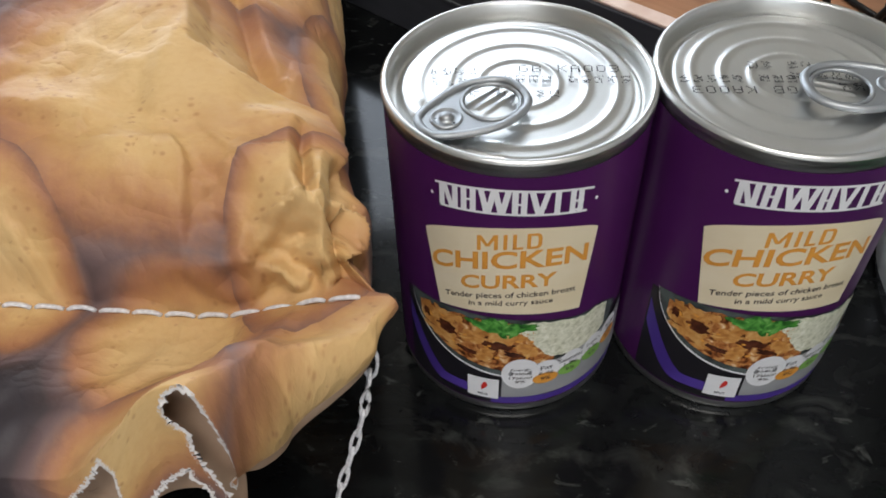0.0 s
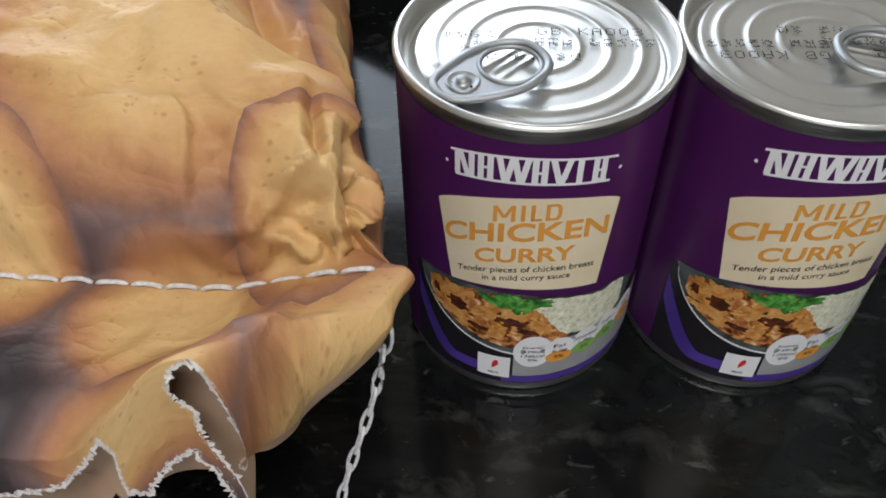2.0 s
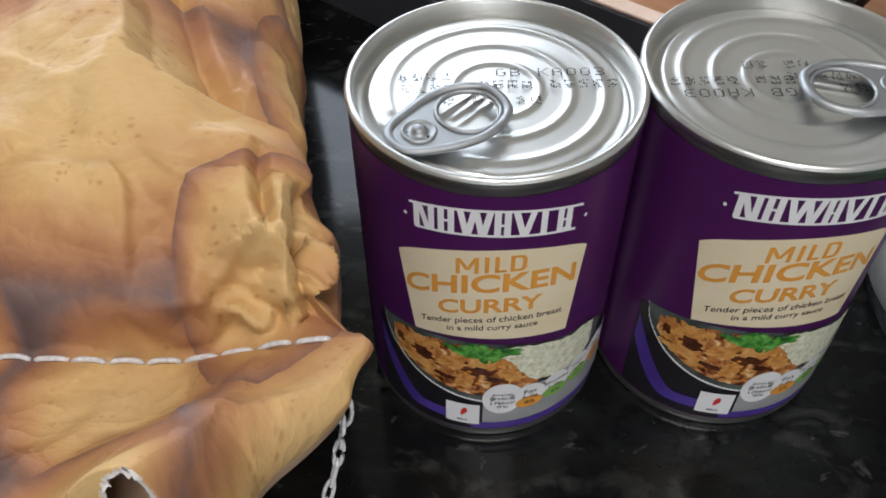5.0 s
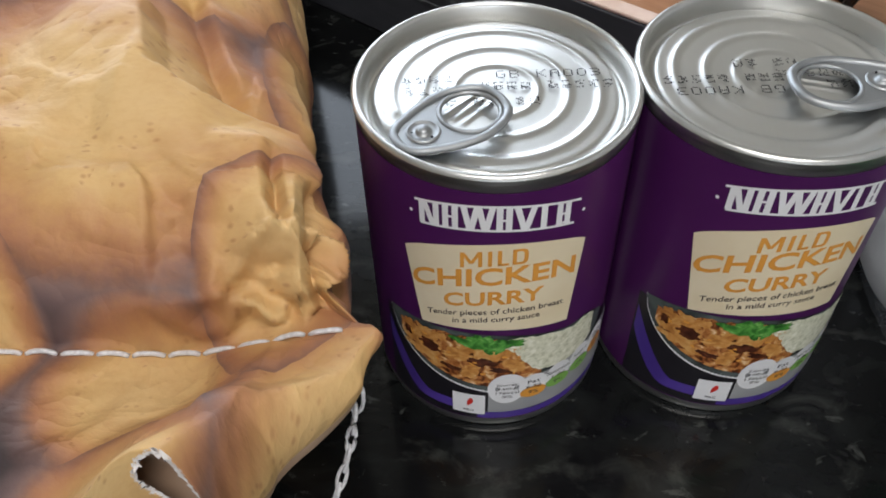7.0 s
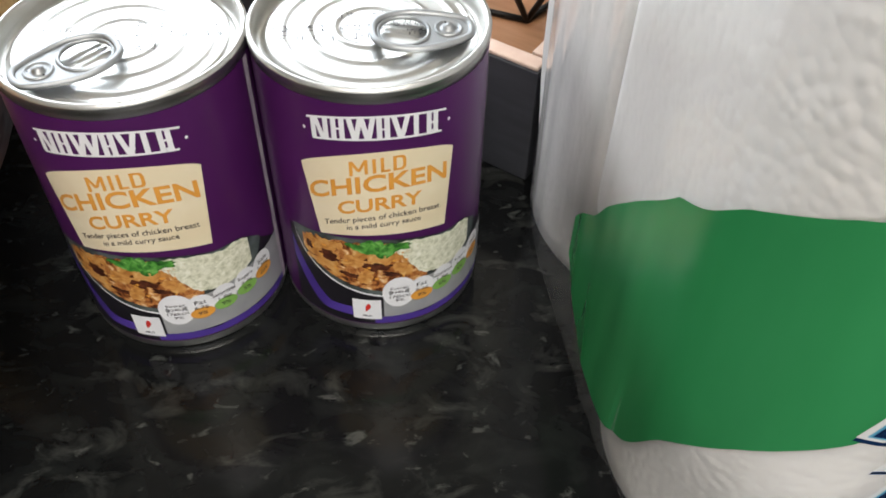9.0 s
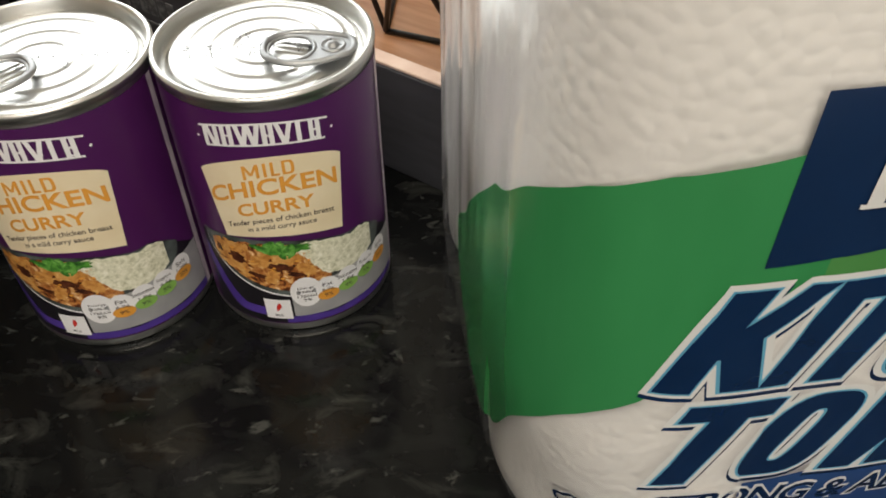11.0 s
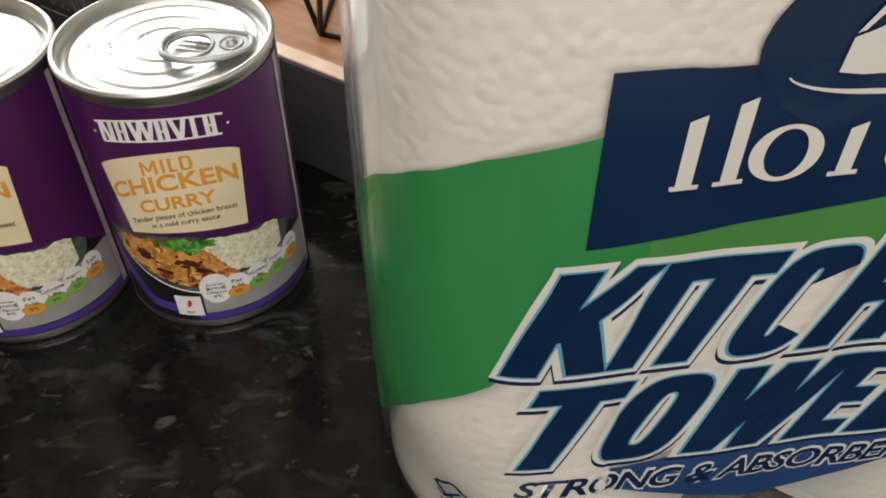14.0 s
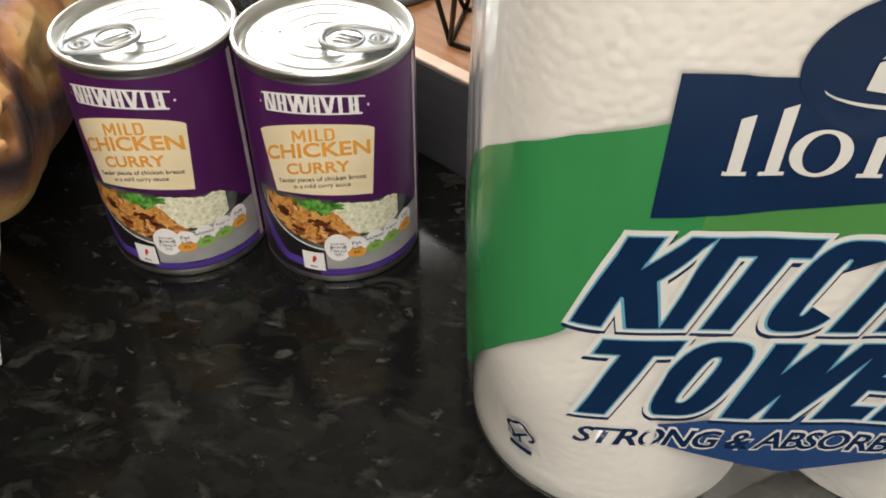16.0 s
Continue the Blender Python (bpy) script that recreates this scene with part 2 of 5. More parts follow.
def box(bm, lo, hi, bevel=0.0):
    c = [(a + b) / 2 for a, b in zip(lo, hi)]
    s = [b - a for a, b in zip(lo, hi)]
    r = bmesh.ops.create_cube(bm, size=1.0, matrix=Matrix.Translation(c) @ Matrix.Diagonal((*s, 1)))
    if bevel:
        es = list({e for v in r["verts"] for e in v.link_edges})
        bmesh.ops.bevel(bm, geom=es, offset=bevel, segments=3, affect='EDGES', profile=0.5)
    return bm


def lathe(bm, profile, seg=96, bump=None, close=False):
    rings = []
    for r, z in profile:
        ring = []
        for k in range(seg):
            a = 2 * math.pi * k / seg
            dz = bump(r, a) if bump else 0.0
            ring.append(bm.verts.new((r * math.cos(a), r * math.sin(a), z + dz)))
        rings.append(ring)
    for p, q in zip(rings, rings[1:]):
        for k in range(seg):
            bm.faces.new((p[k], p[(k + 1) % seg], q[(k + 1) % seg], q[k]))
    if close:
        bm.faces.new(rings[0][::-1])
        bm.faces.new(rings[-1])
    return bm


def tube(bm, pts, rad, seg=8, closed=False, flat=1.0):
    pts = [Vector(p) for p in pts]
    n = len(pts)
    rings = []
    up = Vector((0.13, 0.21, 1)).normalized()
    for i, p in enumerate(pts):
        a = pts[(i - 1) % n] if closed or i else p
        b = pts[(i + 1) % n] if closed or i < n - 1 else p
        t = (b - a).normalized()
        s = t.cross(up)
        s = s.normalized() if s.length > 1e-6 else Vector((1, 0, 0))
        u = s.cross(t)
        rr = rad(i / max(1, n - 1)) if callable(rad) else rad
        rings.append([bm.verts.new(p + rr * (math.cos(2 * math.pi * k / seg) * s + flat * math.sin(2 * math.pi * k / seg) * u)) for k in range(seg)])
    for i in range(n if closed else n - 1):
        p, q = rings[i], rings[(i + 1) % n]
        for k in range(seg):
            bm.faces.new((p[k], p[(k + 1) % seg], q[(k + 1) % seg], q[k]))
    if not closed:
        bm.faces.new(rings[0][::-1])
        bm.faces.new(rings[-1])
    return bm


def region(x0, x1, top, bottom, nx=24, ny=6):
    """A flat patch between two curves, in its own x and y."""
    bm = bmesh.new()
    top = top if callable(top) else (lambda x, v=top: v)
    bottom = bottom if callable(bottom) else (lambda x, v=bottom: v)
    cols = []
    for i in range(nx + 1):
        x = x0 + (x1 - x0) * i / nx
        cols.append([bm.verts.new((x, bottom(x) + (top(x) - bottom(x)) * j / ny, 0)) for j in range(ny + 1)])
    for a, b in zip(cols, cols[1:]):
        for j in range(ny):
            bm.faces.new((a[j], b[j], b[j + 1], a[j + 1]))
    return bm


def disc(cx, cy, rx, ry, wob=0.0, seed=0.0, rot=0.0, n=28):
    bm = bmesh.new()
    ring = []
    for k in range(n):
        a = 2 * math.pi * k / n
        w = 1 + wob * noise.noise((math.cos(a) * 1.7 + seed, math.sin(a) * 1.7 - seed, seed * 3.1))
        x, y = rx * w * math.cos(a), ry * w * math.sin(a)
        ring.append(bm.verts.new((cx + x * math.cos(rot) - y * math.sin(rot), cy + x * math.sin(rot) + y * math.cos(rot), 0)))
    c = bm.verts.new((cx, cy, 0))
    for k in range(n):
        bm.faces.new((c, ring[k], ring[(k + 1) % n]))
    return bm


def poly(pts):
    bm = bmesh.new()
    bm.faces.new([bm.verts.new((x, y, 0)) for x, y in pts])
    return bm


def slice_x(bm, step):
    xs = [v.co.x for v in bm.verts]
    x = math.ceil(min(xs) / step) * step
    while x < max(xs):
        bmesh.ops.bisect_plane(bm, geom=bm.verts[:] + bm.edges[:] + bm.faces[:], plane_co=(x, 0, 0), plane_no=(1, 0, 0), dist=1e-7)
        x += step
    return bm


def lettering(body, x0, x1, y0, y1, fat=0.0, lean=0.0, spacing=1.0):
    """Words in the built-in font, filling the box from (x0, y0) to (x1, y1)."""
    c = bpy.data.curves.new("words", 'FONT')
    c.body, c.offset, c.space_character, c.resolution_u = body, fat, spacing, 3
    ob = bpy.data.objects.new("words", c)
    scene.collection.objects.link(ob)
    me = bpy.data.meshes.new_from_object(ob.evaluated_get(bpy.context.evaluated_depsgraph_get()))
    bpy.data.objects.remove(ob)
    bm = bmesh.new()
    bm.from_mesh(me)
    bpy.data.meshes.remove(me)
    xs, ys = [v.co.x for v in bm.verts], [v.co.y for v in bm.verts]
    sx, sy = (x1 - x0) / (max(xs) - min(xs)), (y1 - y0) / (max(ys) - min(ys))
    lx, ly = min(xs), min(ys)
    for v in bm.verts:
        x, y = (v.co.x - lx) * sx, (v.co.y - ly) * sy
        v.co = (x0 + x + lean * y, y0 + y, 0)
    return bm


def bars(letter):
    """A block letter in a unit box, as strokes: ('v', x), ('h', y, x0, x1), ('d', x0, y0, x1, y1) or ('o', from, to) for a bowl."""
    return {"K": (("v", 0), ("d", 0.10, 0.36, 0.70, 1.0), ("d", 0.26, 0.56, 0.72, 0.0)), "I": (("v", 0),), "T": (("h", 1, 0, 1), ("v", 0.5)), "C": (("o", 0.10, 0.90),),
            "H": (("v", 0), ("v", 1), ("h", 0.5, 0, 1)), "E": (("v", 0), ("h", 0, 0, 1), ("h", 0.5, 0, 0.92), ("h", 1, 0, 1)), "N": (("v", 0), ("v", 1), ("d", 0.0, 1.0, 0.72, 0.0)),
            "O": (("o", 0.0, 1.0),), "W": (("d", 0.0, 1.0, 0.10, 0.0), ("d", 0.42, 1.0, 0.12, 0.0), ("d", 0.42, 1.0, 0.52, 0.0), ("d", 0.82, 1.0, 0.54, 0.0)), "L": (("v", 0), ("h", 0, 0, 1)),
            "S": (("h", 1, 0.06, 1), ("h", 0.5, 0.04, 0.96), ("h", 0, 0, 0.94), ("u", 0, 0.5, 1), ("u", 1, 0, 0.5)), "M": (("v", 0), ("v", 1), ("d", 0.02, 1.0, 0.42, 0.25), ("d", 0.80, 1.0, 0.42, 0.25)), "D": (("v", 0), ("h", 0, 0, 0.55), ("h", 1, 0, 0.55), ("o", -0.25, 0.25))}[letter]


def block_letter(letter, x0, x1, y0, y1, pen, lean, grow=0.0):
    """One block letter filling a box, with a pen of the given width; grow widens every stroke by that much all round."""
    bm = bmesh.new()
    W, H = x1 - x0, y1 - y0
    pv = pen * 0.78

    def quad(pts):
        bm.faces.new([bm.verts.new((x0 + x + lean * y, y0 + y, 0)) for x, y in pts])

    def rect(a, b, c, d):
        quad(((a - grow, b - grow), (c + grow, b - grow), (c + grow, d + grow), (a - grow, d + grow)))
    for st in bars(letter):
        if st[0] == "v":
            a = st[1] * (W - pen)
            rect(a, 0, a + pen, H)
        elif st[0] == "u":
            a = st[1] * (W - pen)
            rect(a, st[2] * (H - pv), a + pen, st[3] * (H - pv) + pv)
        elif st[0] == "h":
            b = st[1] * (H - pv)
            rect(st[2] * W, b, st[3] * W, b + pv)
        elif st[0] == "d":
            (a, b), (c, d) = (st[1] * W, st[2] * H), (st[3] * W, st[4] * H)
            if b > d:
                a, b, c, d = c, d, a, b
            k = (c - a) / (d - b)
            g = grow * 1.25
            p = pen * (0.98 if abs(k) < 0.6 else 1.15)
            quad(((a - k * grow - g, b - grow), (a - k * grow + p + g, b - grow), (c + k * grow + p + g, d + grow), (c + k * grow - g, d + grow)))
        else:
            n = 40
            rows = []
            for i in range(n + 1):
                q = 2 * math.pi * (st[1] + (st[2] - st[1]) * i / n)
                cx, sy = math.cos(q), math.sin(q)
                r = (abs(cx) ** 3.2 + abs(sy) ** 3.2) ** (-1 / 3.2)
                ox, oy = (W / 2 + grow) * r * cx, (H / 2 + grow) * r * sy
                ix, iy = (W / 2 - pen - grow) * r * cx, (H / 2 - pv - grow) * r * sy
                rows.append([bm.verts.new((x0 + W / 2 + x + lean * (H / 2 + y), y0 + H / 2 + y, 0)) for x, y in ((ix, iy), (ox, oy))])
            for p, q in zip(rows, rows[1:]):
                bm.faces.new((p[0], p[1], q[1], q[0]))
    return bm


def mapped(bm, f):
    for v in bm.verts:
        v.co = f(v.co.x, v.co.y)
    return bm


def sstep(a, b, x):
    t = min(1.0, max(0.0, (x - a) / (b - a)))
    return t * t * (3 - 2 * t)


# ---------------------------------------------------------------- the room
X0, X1, Y0, Y1, ZF, ZC = -1.60, 0.95, -2.20, 0.58, -0.91, 1.50


def setting(name, lo, hi, material, label, category, bevel=0.0):
    return tagged(part(name, box(bmesh.new(), lo, hi, bevel), material, smooth=False), label, category, kind="structure")


setting("floor", (X0, Y0, ZF - 0.05), (X1, Y1 + 0.12, ZF), FLOORMAT, "brown vinyl kitchen floor", "floor")
setting("ceiling", (X0, Y0, ZC), (X1, Y1 + 0.12, ZC + 0.05), CEILPAINT, "plain white painted ceiling", "ceiling")
setting("wall_west", (X0 - 0.1, Y0, ZF), (X0, Y1 + 0.12, ZC), WALLPAINT, "plain off-white painted wall", "wall")
setting("wall_east", (X1, Y0, ZF), (X1 + 0.1, Y1 + 0.12, ZC), WALLPAINT, "plain off-white painted wall", "wall")
# this opening is made up, to go with the front fill
bm = bmesh.new()
box(bm, (X0, Y0 - 0.1, ZF), (-0.37, Y0, ZC))
box(bm, (0.94, Y0 - 0.1, ZF), (X1, Y0, ZC))
box(bm, (-0.37, Y0 - 0.1, ZF), (0.94, Y0, 0.06))
box(bm, (-0.37, Y0 - 0.1, 1.04), (0.94, Y0, ZC))
tagged(part("wall_south", bm, WALLPAINT, smooth=False), "off-white painted wall with a window opening", "wall", kind="structure")
# unseen frame added round the front fill
fill_frame = thing("fill_opening_frame", "white plastic frame added unseen round the front fill", "window", kind="structure")
bm = bmesh.new()
for lo, hi in (((-0.37, 0.06), (0.94, 0.11)), ((-0.37, 0.99), (0.94, 1.04)), ((-0.37, 0.11), (-0.32, 0.99)), ((0.89, 0.11), (0.94, 0.99))):
    box(bm, (lo[0], Y0 - 0.095, lo[1]), (hi[0], Y0 - 0.04, hi[1]), 0.004)
part("window_frame", bm, FRAMEPVC, fill_frame, smooth=False)
WX0, WX1, WZ0, WZ1 = -1.10, 0.10, 0.20, 0.66


def wall_with_opening():
    bm = bmesh.new()
    box(bm, (X0, Y1, ZF), (WX0, Y1 + 0.12, ZC))
    box(bm, (WX1, Y1, ZF), (X1, Y1 + 0.12, ZC))
    box(bm, (WX0, Y1, ZF), (WX1, Y1 + 0.12, WZ0))
    box(bm, (WX0, Y1, WZ1), (WX1, Y1 + 0.12, ZC))
    return tagged(part("wall_north", bm, WALLPAINT, smooth=False), "off-white painted wall with a window opening", "wall", kind="structure")


wall_with_opening()
win = thing("window_1", "white plastic framed kitchen window", "window", kind="structure")
bm = bmesh.new()
for lo, hi in (((WX0, 0, WZ0), (WX1, 0, WZ0 + 0.05)), ((WX0, 0, WZ1 - 0.05), (WX1, 0, WZ1)), ((WX0, 0, WZ0 + 0.05), (WX0 + 0.05, 0, WZ1 - 0.05)), ((WX1 - 0.05, 0, WZ0 + 0.05), (WX1, 0, WZ1 - 0.05))):
    box(bm, (lo[0], Y1 + 0.06, lo[2]), (hi[0], Y1 + 0.115, hi[2]), 0.004)
part("window_frame", bm, FRAMEPVC, win, smooth=False)
part("window_sill", box(bmesh.new(), (WX0 + 0.002, Y1 - 0.02, WZ0 - 0.018), (WX1 - 0.002, Y1 + 0.058, WZ0 + 0.002), 0.004), FRAMEPVC, win, smooth=False)
wt = setting("worktop", (X0 + 0.002, -0.36, -0.04), (X1 - 0.002, Y1 - 0.002, 0.0), GRANITE, "polished black granite worktop with pale grey flecks", "worktop", 0.003)
setting("base_cabinet", (X0 + 0.002, -0.32, ZF + 0.001), (X1 - 0.002, Y1 - 0.002, -0.041), CABINET, "off-white kitchen base cabinets under the worktop", "cabinet")
# made-up panel behind the overhead fill, out of view
panelth = thing("overhead_fill_panel", "square white panel added unseen above the overhead fill", "ceiling light")
part("frame", box(bmesh.new(), (-0.23, -0.88, ZC - 0.03), (0.43, -0.22, ZC - 0.001), 0.006), FRAMEPVC, panelth, smooth=False)

# ---------------------------------------------------------------- tins
TIN_R, TIN_H, RIM_R = 0.0373, 0.111, 0.0379
STEP = 0.00011


def label_at(layer):
    r = TIN_R + 0.0002 + STEP * layer

    def f(x, y):
        a = x / TIN_R
        return Vector((r * math.sin(a), -r * math.cos(a), y))
    return f


def D(deg):
    return radians(deg) * TIN_R


def arch(x):
    """The printed lines of the label rise towards its middle."""
    return 0.0034 * (1 - (x / D(36)) ** 2)


DOTS = {"G": "01110100001000010011100011000101110", "B": "11110100011000111110100011000111110", "K": "10001100101010011000101001001010001",
        "A": "01110100011000111111100011000110001", "0": "01110100011000110001100011000101110", "3": "11110000010000101110000010000111110"}


def code_dots(lines, parent):
    """Ink-jet dots of the date code: one line of known characters, the rest as plain dot rows."""
    bm = bmesh.new()
    rnd = random.Random(5)
    pitch = 0.00052
    for text, x, y in lines:
        for ch in text:
            if ch != " ":
                bits = DOTS.get(ch)
                for r in range(7):
                    for c in range(5):
                        on = bits[r * 5 + c] == "1" if bits else rnd.random() < 0.42
                        if on:
                            px, py = x + c * pitch, y - r * pitch * 0.92
                            vs = [bm.verts.new((px + 0.00025 * math.cos(k * 1.0472), py + 0.00025 * math.sin(k * 1.0472), 0)) for k in range(6)]
                            bm.faces.new(vs)
            x += 0.0036
    for v in bm.verts:
        v.co.z = 0.10785
    return part("date_code", bm, INK, parent, "black dotted date code", smooth=False)


def tin(pos, turn, lid_turn, rivet, tab_dir, label_text):
    t = thing("food_tin", label_text, "tin", "curry tins", at=pose(*pos, 0, 0, 0))
    # body: steel wall with seams at both ends
    prof = [(0.0300, 0.0030), (0.0345, 0.0030), (0.0352, 0.0004), (0.0362, 0.0), (0.0370, 0.0007), (0.0374, 0.0018), (0.0373, 0.0032), (TIN_R - 0.0002, 0.0044),
            (TIN_R - 0.0002, 0.1060), (0.0370, 0.1072), (0.0374, 0.1079), (RIM_R, 0.1086), (RIM_R, 0.1100)]
    part("body", lathe(bmesh.new(), prof, 128), STEEL_RIM, t, "bare steel tin body")

    # lid with stamped beads that stop short of the tab
    ra = math.atan2(rivet[1], rivet[0])

    def beads(r, a):
        d = abs((a - ra + math.pi) % (2 * math.pi) - math.pi)
        z = 0.0
        for rb, w, stop in ((0.0110, 0.0009, 0.80), (0.0190, 0.0010, 0.62), (0.0272, 0.0010, 0.45)):
            z += 0.00050 * math.exp(-((r - rb) / w) ** 2) * sstep(stop - 0.06, stop + 0.06, d)
        # stamped cross bars under the ring and short marks beside the tab
        x, y = r * math.cos(a - ra), r * math.sin(a - ra)
        for k in range(3):
            z += 0.00045 * math.exp(-((y - 0.0028 * (k - 1)) / 0.0006) ** 2) * sstep(0.004, 0.006, x) * (1 - sstep(0.015, 0.017, x))
        z += 0.0005 * math.exp(-((r - 0.0312) / 0.0006) ** 2) * sstep(0.30, 0.34, d) * (1 - sstep(0.62, 0.68, d))
        return z
    prof = [(0.0001, 0.1072)] + [(0.0007 * i, 0.1072) for i in range(1, 46)] + [(0.0322, 0.1070), (0.0330, 0.1060), (0.0337, 0.1046), (0.0344, 0.1044), (0.0350, 0.1052), (0.0354, 0.1075),
            (0.0356, 0.1096), (0.0360, 0.1107), (0.0367, 0.1110), (0.0374, 0.1107), (RIM_R, 0.1098)]
    part("lid", lathe(bmesh.new(), prof, 180, beads), STEEL, t, "shiny stamped steel ring-pull lid")

    # ring pull
    bm = bmesh.new()
    n = 56
    prof_x = []
    for k in range(n):
        a = 2 * math.pi * k / n
        # egg outline from the nose behind the rivet to the ring's end
        u = 0.5 - 0.5 * math.cos(a)
        half = 0.0080 + 0.0022 * sstep(0.10, 0.70, u)
        prof_x.append((-0.0072 + 0.0302 * u, half * math.sin(a) / max(0.30, abs(math.sin(a))) ** 0.30))
    tube(bm, [(x, y, 0.1100 + 0.0006 * sstep(0.0, 0.024, x)) for x, y in prof_x], 0.00125, 8, True, 0.80)
    ring = part("ring_pull", bm, TAB, t, "grey steel ring pull")
    ring.matrix_local = Matrix.Translation((rivet[0], rivet[1], 0)) @ Matrix.Rotation(tab_dir, 4, 'Z')
    # web of the tab, with the hole for a finger
    bm = bmesh.new()
    hx, hr, hry = 0.0138, 0.0078, 0.0078
    outer, inner = [], []
    for k in range(n):
        a = 2 * math.pi * k / n
        d = Vector((math.cos(a), math.sin(a)))
        inner.append(Vector((hx + hr * d.x, hry * d.y)))
        best = max(prof_x, key=lambda p: (Vector((p[0] - hx, p[1])).normalized()).dot(d))
        outer.append(Vector((best[0] + (hx - best[0]) * 0.02, best[1] * 0.98)))
    vs = []
    for z in (0.1102, 0.1095):
        vs.append(([bm.verts.new((p.x, p.y, z)) for p in inner], [bm.verts.new((p.x, p.y, z)) for p in outer]))
    for k in range(n):
        j = (k + 1) % n
        bm.faces.new((vs[0][0][k], vs[0][1][k], vs[0][1][j], vs[0][0][j]))
        bm.faces.new((vs[0][0][j], vs[1][0][j], vs[1][0][k], vs[0][0][k]))
    part("tab_web", bm, TAB, ring, smooth=False)
    part("finger_hole_rim", tube(bmesh.new(), [(p.x, p.y, 0.1101) for p in inner], 0.0007, 6, True), TAB, ring)
    bm = lathe(bmesh.new(), [(0.0001, 0.1117), (0.0011, 0.1116), (0.0017, 0.1111), (0.0019, 0.1104), (0.0026, 0.11032), (0.0034, 0.11034), (0.0037, 0.1107), (0.0041, 0.1107), (0.0044, 0.1103)], 40)
    part("rivet", bm, TAB, ring)
    bm = mapped(region(-0.00005, 0.00035, 0.0003, -0.0003, 1, 1), lambda x, y: Vector((x - 0.0029, y + 0.0008, 0.1107)))
    bmesh.ops.create_cube(bm, size=0.0005, matrix=Matrix.Translation((0.0006, -0.0031, 0.1105)))
    part("tab_notch", bm, INK, ring, smooth=False)
    # ink-jet code
    dc = code_dots((("1929", -0.0245, 0.0060), ("GB KA003", 0.0005, 0.0075), ("2222222", -0.0235, 0.0010), ("2222 22222", -0.004, 0.0025), ("2 22 22", -0.0130, -0.0040)), t)
    dc.matrix_local = Matrix.Rotation(lid_turn, 4, 'Z')

    # printed label
    lb = part("label", mapped(region(-math.pi * TIN_R, math.pi * TIN_R, 0.1058, 0.0048, 120, 10), label_at(0)), PURPLE, t, "glossy purple paper label")
    lb.matrix_local = Matrix.Rotation(turn, 4, 'Z')

    def pr(name, bm, material, layer, text=""):
        return part(name, mapped(bm, label_at(layer)), material, lb, text)

    # brand mark: plain rules and strokes
    x0, x1 = D(-32.3), D(33.8)
    pr("brand_mark_rule", region(x0, x1, lambda x: 0.0984 + arch(x), lambda x: 0.0976 + arch(x), 30, 1), WHITE, 1)
    pr("brand_mark_rule", region(x0 + 0.0015, x1 - 0.0015, lambda x: 0.0907 + arch(x) * 0.85, lambda x: 0.0899 + arch(x) * 0.85, 30, 1), WHITE, 1)
    strokes = [(0.030, 0), (0.075, -0.45), (0.125, 0), (0.185, 0), (0.245, 0), (0.315, -0.3), (0.36, 0.3), (0.405, -0.3), (0.45, 0.3), (0.51, 0), (0.565, 0), (0.635, -0.38), (0.69, 0.38), (0.775, 0), (0.875, 0), (0.93, 0)]
    for f, sl in strokes:
        cx = x0 + 0.0008 + (x1 - x0 - 0.0016) * f
        b = bmesh.new()
        w = 0.00080
        q = [(-w + sl * -0.0026, 0), (w + sl * -0.0026, 0), (w + sl * 0.0026, 1), (-w + sl * 0.0026, 1)]
        b.faces.new([b.verts.new((cx + dx, (0.0903 + 0.85 * arch(cx)) if not up else (0.0980 + arch(cx)), 0)) for dx, up in [(a, c) for a, c in q]])
        pr("brand_mark_stroke", b, WHITE, 1)
    for f, yy in ((0.215, 0.0941), (0.905, 0.0941), (0.905, 0.0910), (0.54, 0.0937), (0.665, 0.0925)):
        cx = x0 + (x1 - x0) * f
        pr("brand_mark_stroke", region(cx - 0.0013, cx + 0.0013, lambda x: yy + 0.0005 + 0.9 * arch(x), lambda x: yy - 0.0003 + 0.9 * arch(x), 3, 1), WHITE, 1)
    for sx in (x0 - 0.0012, x1 + 0.0012):
        pr("brand_mark_dot", disc(sx, 0.0942, 0.0005, 0.0006, n=10), WHITE, 1)

    # cream panel, narrowing downwards
    b = region(-1, 1, 0.5, -0.5, 30, 8)

    def panel_xy(x, y):
        yy = y + 0.5
        w = D(33.5) + (D(38.9) - D(33.5)) * yy
        X = x * w + D(1.2) * (1 - yy)
        return X, (1 - yy) * (0.0495 + 0.003 * (1 - x * x)) + yy * (0.0817 + 0.0016 * x + 0.0065 * (1 - x * x) - 0.0008 * abs(x) ** 12)
    for v in b.verts:
        v.co = (*panel_xy(v.co.x, v.co.y), 0)
    pr("title_panel", b, CREAM, 1, "cream title panel")

    def words(body, xa, xb, za, zb, material, fat, curve=0.0048, lift=0.0027, layer=2):
        b = slice_x(lettering(body, D(xa), D(xb), za, zb, fat), 0.0016)
        for v in b.verts:
            v.co.y += curve * (1 - (v.co.x / D(36)) ** 2) - curve + lift * v.co.x / D(35)
        return pr("lettering", b, material, layer)
    for letter, (xa, xb) in zip("MILD", ((-13.6, -4.8), (-2.6, -1.2), (1.2, 5.6), (7.0, 13.2))):
        b = slice_x(block_letter(letter, D(xa), D(xb), 0.0801, 0.0859, 0.00105, 0.0), 0.0016)
        for v in b.verts:
            v.co.y += 0.0048 * (1 - (v.co.x / D(36)) ** 2) - 0.0048 + 0.0027 * v.co.x / D(35)
